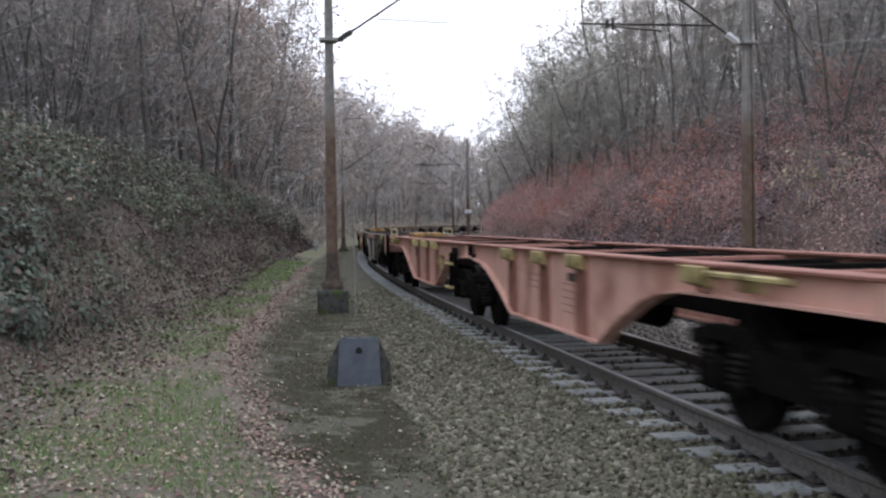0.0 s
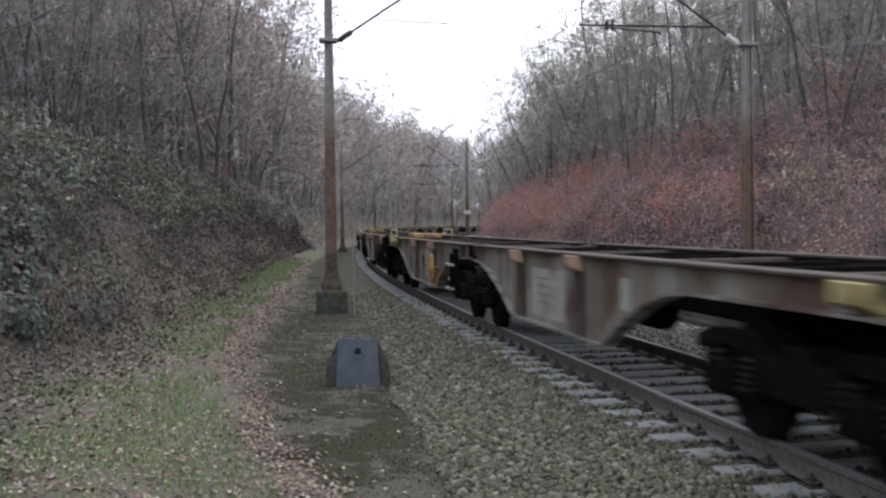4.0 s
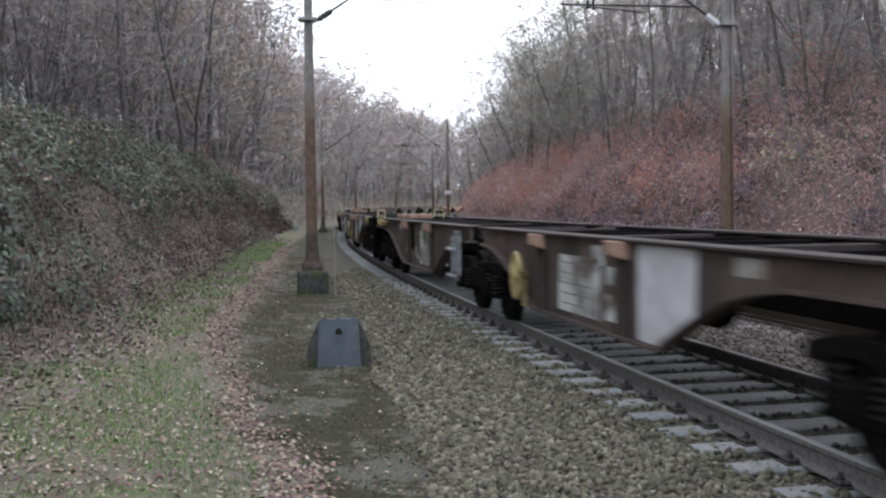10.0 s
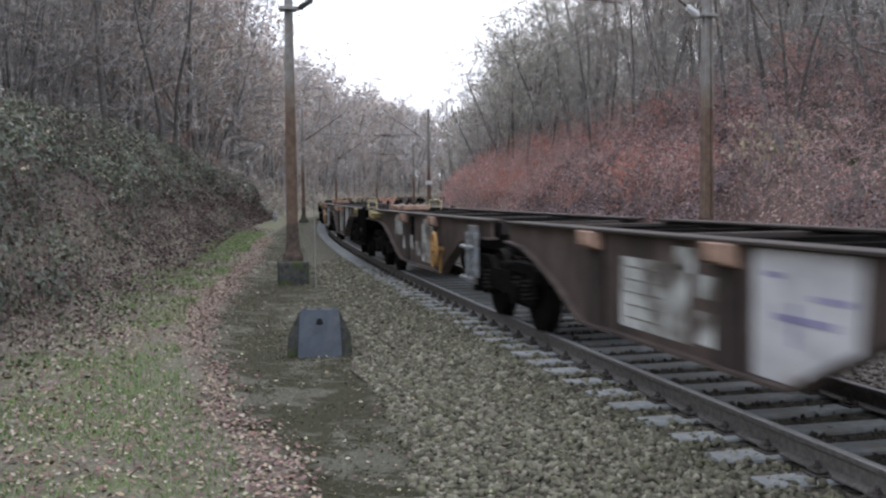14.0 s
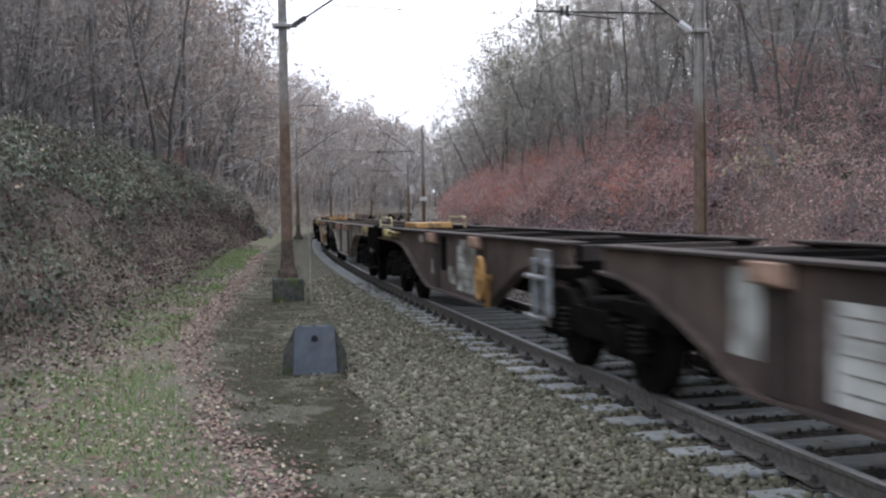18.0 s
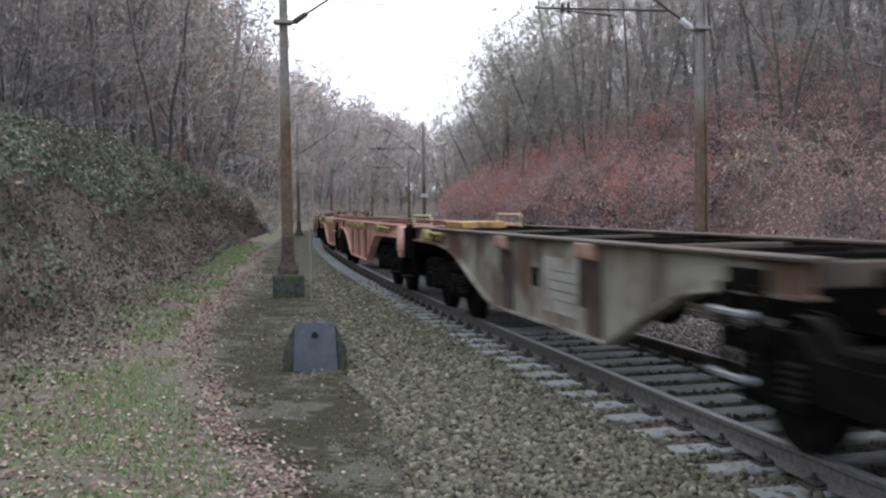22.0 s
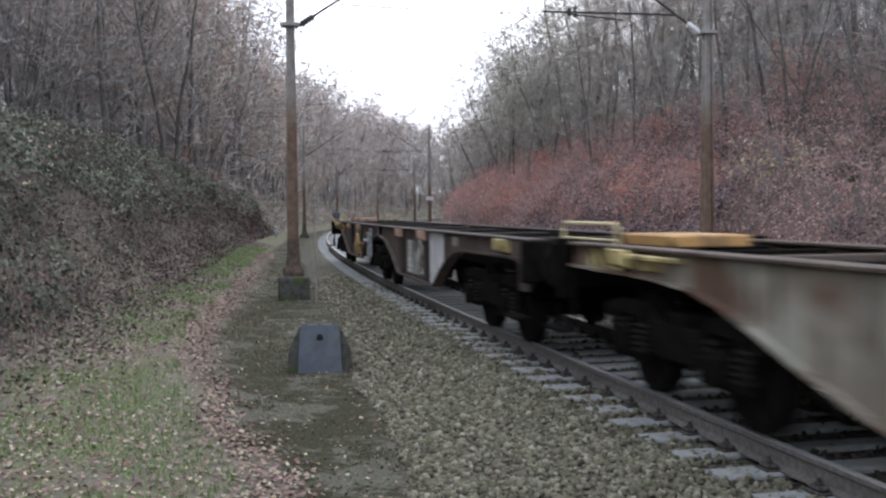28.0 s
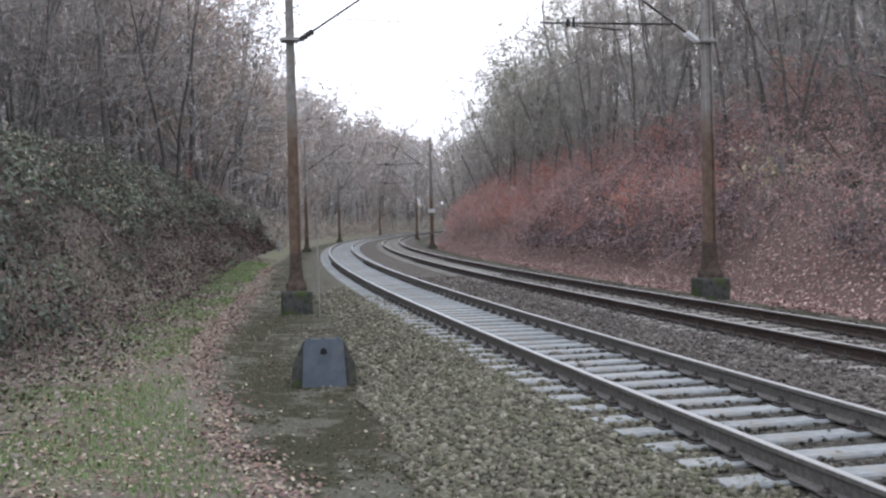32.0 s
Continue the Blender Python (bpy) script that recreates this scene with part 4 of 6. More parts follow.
                if j in (8, 9) and end == "front":
                    put("pale_panel", cached("pale_panel", "e", panel(2.74, 3.2, 0.62, 1.25), chalk_mat), sw)
            if white and end == "front":
                put("white_end_panel", cached("white_end_panel", "", white_end, white_mat), sw, "large chalky white panel")
                if j == 7:
                    for k, (x0, x1, z0, z1) in enumerate(((6.5, 7.2, 0.82, 0.87), (6.72, 6.78, 0.66, 0.95), (6.95, 7.35, 0.98, 1.02), (6.4, 6.6, 1.1, 1.14))):
                        put("purple_bar", cached("purple_bar", k, panel(x0, x1, z0, z1, 0.006), purple_mat), sw, "faded purple painted bar")
            if wheel and wheel[1] == end:
                colour = {"yellow": yellow_mat, "amber": amber_mat}[wheel[0]]
                hw = put("hand_wheel", cached("hand_wheel", "", hand_wheel, colour), th, "%s hand brake wheel" % wheel[0], m=ms @ pose(3.45 if end == "rear" else 2.8, 1.24, 0.78) @ Matrix.Diagonal((0.55, 1, 0.84, 1)))
                put("wheel_guard", cached("wheel_guard", "", hand_wheel_disc, colour), hw)
            if end == "rear":
                lf = put("ladder_frame", cached("ladder_frame", "", ladder_frame, pale_steel if kind == "brown" else under_mat), th, m=ms @ pose(1.05, 0, 0))
                for z in (0.52, 0.95):
                    put("rung", cached("rung", "", rung, {"yellow": yellow_mat}.get(ladder, pale_steel)), lf, "pale steel rung" if ladder != "yellow" else "yellow rung", m=pose(0, 0, z))
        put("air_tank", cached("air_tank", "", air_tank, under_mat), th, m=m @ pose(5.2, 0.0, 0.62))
        if tail and end == "rear":
            bm = bmesh.new()
            rod(bm, (13.16, near * 1.06, 1.54), (13.20, near * 1.06, 1.54), 0.09, 0.145, seg=18)
            rod(bm, (13.20, near * 1.06, 1.54), (13.32, near * 1.06, 1.54), 0.145, 0.135, seg=18)
            rod(bm, (13.18, near * 1.06, 1.36), (13.18, near * 1.06, 1.45), 0.03, seg=8)
            box(bm, 13.12, 13.24, near * 1.06 - 0.03, near * 1.06 + 0.03, 1.33, 1.40)
            part("tail_lamp", bm, box_mat, th, "round slate-blue tail lamp", m=m @ ENDS[end])
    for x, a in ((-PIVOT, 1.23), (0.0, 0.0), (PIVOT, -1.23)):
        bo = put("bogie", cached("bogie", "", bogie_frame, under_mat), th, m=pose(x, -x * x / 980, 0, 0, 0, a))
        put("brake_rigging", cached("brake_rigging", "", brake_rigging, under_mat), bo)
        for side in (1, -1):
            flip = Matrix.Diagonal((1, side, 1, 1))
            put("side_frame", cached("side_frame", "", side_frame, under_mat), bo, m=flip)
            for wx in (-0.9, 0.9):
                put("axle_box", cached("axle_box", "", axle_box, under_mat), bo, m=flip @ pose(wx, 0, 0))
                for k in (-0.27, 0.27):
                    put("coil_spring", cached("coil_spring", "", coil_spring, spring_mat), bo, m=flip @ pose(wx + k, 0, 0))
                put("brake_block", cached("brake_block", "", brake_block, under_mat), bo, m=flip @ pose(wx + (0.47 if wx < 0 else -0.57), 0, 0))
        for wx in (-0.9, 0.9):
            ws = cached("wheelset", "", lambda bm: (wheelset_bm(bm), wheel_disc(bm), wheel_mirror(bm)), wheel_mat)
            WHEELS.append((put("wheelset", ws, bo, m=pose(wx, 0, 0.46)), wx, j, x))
    return th


def wheel_mirror(bm):
    made = bmesh.new()
    wheel_disc(made)
    for v in made.verts:
        v.co.y = -v.co.y
    me = bpy.data.meshes.new("half")
    made.to_mesh(me)
    made.free()
    bm.from_mesh(me)


# springs darkened as well, to hold the shade below the wagon
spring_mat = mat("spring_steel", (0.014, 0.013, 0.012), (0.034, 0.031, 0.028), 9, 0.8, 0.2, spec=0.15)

# darker stiffener paints: some shade is put in with the rust and grime
grime_shade_orange = mat("rust_and_shade_orange", (0.24, 0.105, 0.08), (0.34, 0.155, 0.12), 3, 0.7, 0.1, c3=(0.17, 0.07, 0.05), scale3=2)
grime_shade_beige = mat("rust_and_shade_beige", (0.055, 0.042, 0.035), (0.105, 0.08, 0.065), 3, 0.75, 0.1, c3=(0.045, 0.03, 0.024), scale3=2)
grime_shade_brown = mat("grime_shade_brown", (0.025, 0.019, 0.017), (0.05, 0.038, 0.033), 3, 0.75, 0.1)
rust_line = mat("rust_brown_lettering", (0.26, 0.13, 0.105), (0.34, 0.18, 0.145), 12, 0.8, 0.0)
purple_mat = mat("faded_purple_paint", (0.24, 0.22, 0.36), (0.36, 0.34, 0.46), 4, 0.8, 0.0)
letter_mat = mat("faded_lettering", (0.13, 0.115, 0.10), (0.21, 0.19, 0.165), 12, 0.8, 0.0)

pale_paint = mat("pale_stained_paint", (0.30, 0.29, 0.26), (0.42, 0.41, 0.375), 3, 0.7, 0.05, c3=(0.2, 0.15, 0.12), scale3=1.4, amount3=0.35)

chalk_mat = mat("chalky_smeared_white", (0.36, 0.37, 0.34), (0.60, 0.61, 0.575), 1.6, 0.8, 0.1, c3=(0.12, 0.105, 0.09), scale3=2.2, amount3=0.5)

hoop_mat = mat("pale_yellow_tube", (0.50, 0.44, 0.24), (0.66, 0.60, 0.38), 9, 0.6, 0.05, c3=(0.3, 0.22, 0.1), scale3=5)

LOOKS = [("orange", None, False, "yellow", "faded orange articulated container wagon, empty, with yellow brackets"),
         ("beige", ("amber", "rear"), False, "white", "grey-beige weathered articulated container wagon, empty, with amber hand wheel"),
         ("beige", ("amber", "rear"), False, "white", "grey-beige weathered articulated container wagon, empty, with amber hand wheel"),
         ("beige", None, False, "white", "dirty beige articulated container wagon, empty, with rusty belly"),
         ("beige", None, False, "white", "grey-brown stained beige articulated container wagon, empty"),
         ("brown", ("yellow", "front"), True, "white", "brown articulated container wagon with white panel and yellow hand wheel"),
         ("brown", ("yellow", "front"), True, "white", "brown articulated container wagon with white panel and yellow hand wheel"),
         ("brown", ("amber", "rear"), True, "white", "brown articulated container wagon with white panel and amber hand wheel"),
         ("brown", ("amber", "rear"), True, "white", "brown articulated container wagon with white panel and amber hand wheel"),
         ("brown", ("amber", "rear"), False, "white", "dark brown articulated container wagon with chalky white lettering"),
         ("beige", ("amber", "rear"), False, "white", "pale beige articulated container wagon with amber hand wheel"),
         ("beige", None, False, "white", "pale grey-beige articulated container wagon, empty"),
         ("orange", None, False, "yellow", "faded orange articulated container wagon, empty, with yellow brackets"),
         ("brown", ("yellow", "front"), False, "white", "dark brown articulated container wagon with yellow hand wheel"),
         ("beige", None, False, "white", "cream-beige weathered articulated container wagon, empty"),
         ("brown", ("amber", "rear"), True, "white", "last brown container wagon with white panel and tail lamp")]
WAGONS = [tagged(wagon(j, k, wh, pn, ld, j == 15), lab, "railway wagon", group="wagons of the goods train") for j, (k, wh, pn, ld, lab) in enumerate(LOOKS)]


# ---- the train rolls towards the viewer and past ----
def coupling(t, j):
    """Place on the line, at t seconds, of the rear end of wagon j."""
    return 7.85 + LW * (j - (0.00105687 * t * t + 0.49720947 * t - 0.84475158))


def motions():
    times = [0.5 * i for i in range(65)]
    for j, th in enumerate(WAGONS):
        walk(th, [(t, along(coupling(t, j) - HALF)) for t in times])
    ticks = [i / FPS for i in range(32 * FPS + 1)]
    for ob, wx, j, x in WHEELS:
        near = [t for t in ticks if -5 < coupling(t, j) - HALF + x < 34]
        if not near:
            continue
        spots = sorted({0.0, *near, 32.0})
        rows = []
        for t in spots:
            c = min(max(t, near[0]), near[-1])
            rows.append((t, pose(wx, 0, 0.46, 0, math.degrees(coupling(c, j) / 0.46), 0)))
        walk(ob, rows)


# ---- plants: fast mesh building ----
def scatter_mesh(name, verts, faces, material, parent=None):
    """verts (n, 3); faces (m, k), all with k corners."""
    me = bpy.data.meshes.new(name)
    verts, faces = np.asarray(verts, np.float32), np.asarray(faces, np.int32)
    k = faces.shape[1]
    me.vertices.add(len(verts))
    me.vertices.foreach_set("co", verts.reshape(-1))
    me.loops.add(faces.size)
    me.loops.foreach_set("vertex_index", faces.reshape(-1))
    me.polygons.add(len(faces))
    me.polygons.foreach_set("loop_start", np.arange(0, faces.size, k, dtype=np.int32))
    me.update(calc_edges=True)
    me.materials.append(material)
    return me


def unit(v):
    return v / np.maximum(np.linalg.norm(v, axis=-1, keepdims=True), 1e-9)


def leaf_mesh(name, centres, normals, size, material, wide=0.62, rng=None):
    """One pointed four-cornered leaf at each centre, turned at random about its normal, slightly folded."""
    rng = rng or np.random.default_rng(5)
    n = len(centres)
    size = np.broadcast_to(size, (n,)) * rng.uniform(0.6, 1.35, n)
    a = unit(np.cross(normals, rng.normal(size=(n, 3))))
    b = unit(np.cross(normals, a))
    nn = unit(normals)
    fold = (rng.uniform(-0.25, 0.25, n) * size)[:, None]
    l = a * size[:, None] * 0.5
    w = b * size[:, None] * 0.5 * wide
    v = np.stack([centres - l, centres + w + nn * fold - l * 0.1, centres + l, centres - w + nn * fold - l * 0.1], 1).reshape(-1, 3)
    f = np.arange(4 * n).reshape(n, 4)
    return scatter_mesh(name, v, f, material)


def places(s, o, z):
    h = np.interp(s, SS, HD)
    return np.stack([np.interp(s, SS, XS) + o * np.sin(h), np.interp(s, SS, YS) - o * np.cos(h), z], -1)


def ground_normals(s, o):
    e = 0.15
    p = places(s, o, ground_z(s, o))
    ds = places(s + e, o, ground_z(s + e, o)) - p
    do = places(s, o + e, ground_z(s, o + e)) - p
    return unit(np.cross(do, ds))


def clumpy(s, o, f=1.0, seed=0.0):
    """A smooth field from 0 to 1 with patches about 1/f metres wide."""
    def lattice(a, b):
        v = np.sin(a * 127.1 + b * 311.7) * 43758.5453
        return v - np.floor(v)

    total = 0.0
    for k, (fr, w) in enumerate(((0.6, 0.58), (1.3, 0.28), (2.9, 0.14))):
        x, y = np.asarray(s, float) * f * fr + seed * 7.3 + 31 * k, np.asarray(o, float) * f * fr - seed * 3.7 + 17 * k
        i, j = np.floor(x), np.floor(y)
        u, v = x - i, y - j
        u, v = u * u * (3 - 2 * u), v * v * (3 - 2 * v)
        total = total + w * ((lattice(i, j) * (1 - u) + lattice(i + 1, j) * u) * (1 - v) + (lattice(i, j + 1) * (1 - u) + lattice(i + 1, j + 1) * u) * v)
    return np.clip(0.5 + 1.7 * (total - 0.5), 0, 1)


dead_leaf = palette("fallen_leaves", [(0.20, 0.135, 0.12), (0.27, 0.20, 0.17), (0.15, 0.088, 0.08), (0.36, 0.30, 0.25), (0.23, 0.145, 0.12), (0.13, 0.10, 0.085), (0.19, 0.11, 0.115), (0.30, 0.235, 0.165)], spread=0.2)
pink_leaf = palette("russet_fallen_leaves", [(0.291, 0.163, 0.14), (0.358, 0.224, 0.195), (0.447, 0.313, 0.274), (0.19, 0.107, 0.0955), (0.514, 0.391, 0.335), (0.224, 0.145, 0.134), (0.134, 0.0955, 0.0894)])
bramble_leaf = palette("bramble_leaves", [(0.105, 0.12, 0.09), (0.125, 0.138, 0.105), (0.15, 0.162, 0.135), (0.088, 0.10, 0.072), (0.12, 0.085, 0.078), (0.18, 0.19, 0.168), (0.11, 0.13, 0.082)], spread=0.15, patch=0.5, patch_scale=0.9, thin=0.25)
red_leaf = palette("red_autumn_leaves", [(0.54, 0.205, 0.157), (0.605, 0.297, 0.232), (0.475, 0.194, 0.162), (0.583, 0.356, 0.292), (0.454, 0.238, 0.216)], spread=0.15, thin=0.45)
dull_leaf = palette("withered_red_leaves", [(0.484, 0.292, 0.275), (0.572, 0.358, 0.33), (0.385, 0.237, 0.231), (0.528, 0.396, 0.38), (0.594, 0.462, 0.418), (0.462, 0.248, 0.226)], spread=0.15, patch=0.2, patch_scale=0.5, thin=0.45)
scarlet_leaf = palette("orange_red_leaves", [(0.54, 0.235, 0.175), (0.60, 0.32, 0.25), (0.47, 0.19, 0.155), (0.58, 0.37, 0.30)], spread=0.15, thin=0.5)
yellow_leaf = palette("pale_yellow_leaves", [(0.52, 0.43, 0.25), (0.60, 0.52, 0.34), (0.40, 0.30, 0.17), (0.58, 0.55, 0.42)], thin=0.4)
# lightened so that the haze over the wood sits in the leaf colours
olive_leaf = palette("grey_olive_leaves", [(0.285, 0.273, 0.217), (0.352, 0.333, 0.27), (0.232, 0.217, 0.18), (0.405, 0.338, 0.285), (0.307, 0.307, 0.232), (0.352, 0.262, 0.225)], patch=0.3, patch_scale=0.3, thin=0.4)
pale_leaf = palette("pale_fallen_leaves", [(0.42, 0.37, 0.29), (0.34, 0.31, 0.23), (0.36, 0.27, 0.19), (0.28, 0.22, 0.15), (0.50, 0.46, 0.37), (0.38, 0.38, 0.24)])
ochre_leaf = palette("ochre_leaves", [(0.322, 0.217, 0.133), (0.252, 0.21, 0.133), (0.392, 0.273, 0.175), (0.21, 0.189, 0.133)], thin=0.4)
grass_mat = palette("winter_grass", [(0.146, 0.234, 0.0742), (0.182, 0.281, 0.099), (0.231, 0.286, 0.143), (0.116, 0.177, 0.0681), (0.279, 0.286, 0.198)], thin=0.3)
stone_mat = palette("ballast_stones", [(0.114, 0.109, 0.0793), (0.15, 0.143, 0.104), (0.0854, 0.0801, 0.06), (0.209, 0.198, 0.153), (0.128, 0.113, 0.0858), (0.105, 0.106, 0.0664)], 0.95, 0.3)


inner_stone_mat = palette("dark_inner_ballast_stones", [(0.06, 0.056, 0.048), (0.085, 0.078, 0.066), (0.04, 0.037, 0.032), (0.115, 0.105, 0.09)], 0.95, 0.3)
# pale fine-twig colours, with distance haze mixed into the tone
grey_twig = palette("grey_twig_haze", [(0.414, 0.391, 0.379), (0.507, 0.486, 0.469), (0.346, 0.328, 0.313), (0.448, 0.404, 0.372)], spread=0.15)
brown_twig = palette("brown_twig_haze", [(0.425, 0.354, 0.306), (0.495, 0.433, 0.378), (0.342, 0.287, 0.25), (0.46, 0.348, 0.292)], spread=0.15)
olive_twig = palette("olive_twig_haze", [(0.416, 0.408, 0.346), (0.484, 0.473, 0.411), (0.346, 0.336, 0.287), (0.427, 0.378, 0.329)], spread=0.15)
pink_twig = palette("reddish_twig_haze", [(0.47, 0.314, 0.291), (0.538, 0.386, 0.358), (0.403, 0.274, 0.269), (0.515, 0.325, 0.286)], spread=0.15)
brown_stone = palette("brown_ballast_stones", [(0.095, 0.084, 0.075), (0.125, 0.11, 0.098), (0.07, 0.061, 0.054), (0.165, 0.15, 0.132), (0.105, 0.088, 0.08)], 0.95, 0.3)
amber_leaf = palette("orange_yellow_leaves", [(0.45, 0.26, 0.08), (0.52, 0.33, 0.10), (0.36, 0.19, 0.07)], thin=0.4)
bank_leaf = palette("withered_bank_leaves", [(0.111, 0.085, 0.079), (0.162, 0.123, 0.115), (0.0978, 0.106, 0.0723), (0.221, 0.174, 0.157), (0.123, 0.0748, 0.0697), (0.281, 0.242, 0.212), (0.111, 0.128, 0.0765)])
bracken_leaf = palette("dead_bracken", [(0.14, 0.108, 0.114), (0.21, 0.165, 0.172), (0.09, 0.074, 0.079), (0.29, 0.22, 0.21), (0.17, 0.105, 0.10), (0.07, 0.058, 0.06)], patch=0.45, patch_scale=0.9)
maroon_leaf = palette("maroon_bramble_leaves", [(0.0861, 0.0615, 0.0607), (0.111, 0.082, 0.0795), (0.0697, 0.0533, 0.0517), (0.139, 0.107, 0.102), (0.0902, 0.0902, 0.0697), (0.123, 0.0722, 0.0656)], spread=0.2, patch=0.4, patch_scale=0.6)
teal_leaf = palette("blue_green_bramble_leaves", [(0.0943, 0.12, 0.095), (0.123, 0.148, 0.118), (0.0697, 0.088, 0.0684), (0.172, 0.188, 0.16), (0.131, 0.1, 0.0836)], patch=0.3, patch_scale=0.8)
wood_leaf = palette("brown_woodland_leaves", [(0.296, 0.248, 0.216), (0.384, 0.328, 0.288), (0.24, 0.2, 0.176), (0.336, 0.312, 0.256), (0.448, 0.36, 0.296), (0.32, 0.24, 0.208)], patch=0.3, patch_scale=0.35, thin=0.4)
# distant foliage, kept paler to carry haze in its base colour
rust_leaf = palette("rust_brown_woodland_leaves", [(0.365, 0.27, 0.243), (0.432, 0.351, 0.317), (0.297, 0.243, 0.223), (0.405, 0.284, 0.243), (0.338, 0.317, 0.27)], patch=0.3, patch_scale=0.25, thin=0.4)
moss_mat = palette("moss_crumbs", [(0.045, 0.05, 0.02), (0.07, 0.07, 0.035), (0.10, 0.095, 0.06), (0.05, 0.045, 0.03), (0.20, 0.19, 0.15), (0.14, 0.12, 0.09)])


class Growth:
    """Collects tapered limbs as one triangle mesh."""

    def __init__(self, seed):
        self.v, self.f, self.tips = [], [], []
        self.r = random.Random(seed)

    def limb(self, p, d, length, r0, r1, nseg, sides, wander, lift):
        r = self.r
        d = Vector(d).normalized()
        p = Vector(p)
        pts = [(p.copy(), d.copy(), r0)]
        rings = []
        for i in range(nseg + 1):
            rad = r0 + (r1 - r0) * i / nseg
            if i == nseg and sides == 3:
                self.v.append(tuple(p))
                rings.append([len(self.v) - 1])
            else:
                ax = d.orthogonal().normalized()
                bx = d.cross(ax)
                ring = []
                for k in range(sides):
                    a = 2 * math.pi * k / sides
                    self.v.append(tuple(p + (ax * math.cos(a) + bx * math.sin(a)) * rad))
                    ring.append(len(self.v) - 1)
                rings.append(ring)
            if i < nseg:
                p = p + d * (length / nseg)
                d = (d + Vector((r.uniform(-1, 1), r.uniform(-1, 1), r.uniform(-1, 1) + lift)) * wander).normalized()
                pts.append((p.copy(), d.copy(), r0 + (r1 - r0) * (i + 1) / nseg))
        for a, b in zip(rings[:-1], rings[1:]):
            n = len(a)
            for k in range(n):
                if len(b) == 1:
                    self.f.append((a[k], a[(k + 1) % n], b[0]))
                else:
                    self.f.append((a[k], a[(k + 1) % n], b[(k + 1) % n]))
                    self.f.append((a[k], b[(k + 1) % n], b[k]))
        return pts

    def sliver(self, p, d, length, width):
        """The thinnest twigs: one tapering blade."""
        a = d.orthogonal()
        a.rotate(Matrix.Rotation(self.r.uniform(0, 3.14), 3, d))
        n = len(self.v)
        tip = p + d * length
        self.v += [tuple(p - a * width * 0.6), tuple(p + a * width * 0.6), tuple(tip)]
        self.f.append((n, n + 1, n + 2))
        return tip

    def side(self, d, low, high):
        """A direction that leaves d at low to high degrees."""
        r = self.r
        ax = d.orthogonal().normalized()
        ax.rotate(Matrix.Rotation(r.uniform(0, 6.283), 3, d))
        e = d.copy()
        e.rotate(Matrix.Rotation(radians(r.uniform(low, high)), 3, ax))
        return e

    def mesh(self, name, material):
        return scatter_mesh(name, self.v, self.f, material)


def tree_meshes(seed, height, stems=1, first=0.3, n1=30, n2=6, n3=6, leaves=0, leaf_mat=None, spread=1.0, twig=0.008, leaf=0.10, fine=0, fine_size=0.6, fine_mat=None):
    r = random.Random(seed)
    tr, cr = Growth(seed), Growth(seed + 1)
    tips = []
    for k in range(stems):
        a = r.uniform(0, 6.283)
        lean = 0.05 if stems == 1 else 0.22
        hh = height * r.uniform(0.85, 1.0)
        rad = hh * r.uniform(0.005, 0.0115) / (1 if stems == 1 else 1.35)
        base = Vector((math.cos(a), math.sin(a), 0)) * (0 if stems == 1 else 0.22) + Vector((0, 0, -0.35))
        pts = tr.limb(base, (math.cos(a) * lean, math.sin(a) * lean, 1), hh, rad * 1.25, rad * 0.16, 11, 6, 0.11, 0.3)
        for i in range(n1 // stems):
            t = first + (1 - first) * ((i + r.random()) / (n1 // stems)) ** 0.85
            x = t * 11
            j = min(int(x), 10)
            p = pts[j][0].lerp(pts[j + 1][0], x - j)
            br = pts[j][2] * r.uniform(0.3, 0.5)
            ln = spread * height * r.uniform(0.16, 0.33) * (1.1 - 0.55 * t)
            d = cr.side(pts[j][1], 30, 85)
            q = cr.limb(p, d, ln, br, br * 0.25, 4, 3, 0.2, 0.3)
            for m in range(n2):
                i2 = r.randint(1, 4)
                d2 = cr.side(q[i2][1], 20, 60)
                l2 = ln * r.uniform(0.3, 0.6)
                q2 = cr.limb(q[i2][0], d2, l2, max(q[i2][2] * 0.6, twig * 1.4), twig * 0.9, 2, 3, 0.18, 0.25)
                for _ in range(n3):
                    i3 = r.randint(0, 2)
                    d3 = cr.side(q2[i3][1], 15, 60)
                    l3 = l2 * r.uniform(0.35, 0.8)
                    tips.append(cr.sliver(q2[i3][0], d3, l3, twig * 1.5))
    out = [("trunk", tr.mesh("trunk", bark_mat)), ("crown", cr.mesh("crown", twig_mat))]
    rng = np.random.default_rng(seed)
    if fine:
        c = np.array([tuple(t) for t in tips])
        c = c[rng.integers(0, len(c), fine)] + rng.normal(scale=0.3, size=(fine, 3))
        out.append(("twigwork", leaf_mesh("twigwork", c, rng.normal(size=(fine, 3)), fine_size, fine_mat, 0.03, rng)))
    if leaves:
        c = np.array([tuple(t) for t in tips])
        c = c[rng.integers(0, len(c), leaves)] + rng.normal(scale=0.12, size=(leaves, 3))
        out.append(("leaves", leaf_mesh("leaves", c, rng.normal(size=(leaves, 3)), leaf, leaf_mat, rng=rng)))
    return out


def thing_from(name, meshes, m, label, category, group):
    th = tagged(new(name), label, category, group)
    th.matrix_basis = m
    for nm, me in meshes:
        ob = put(nm, me, th)
        if nm in ("twigwork", "leaves", "foliage"):
            tagged(ob, kind="stuff")
    return th


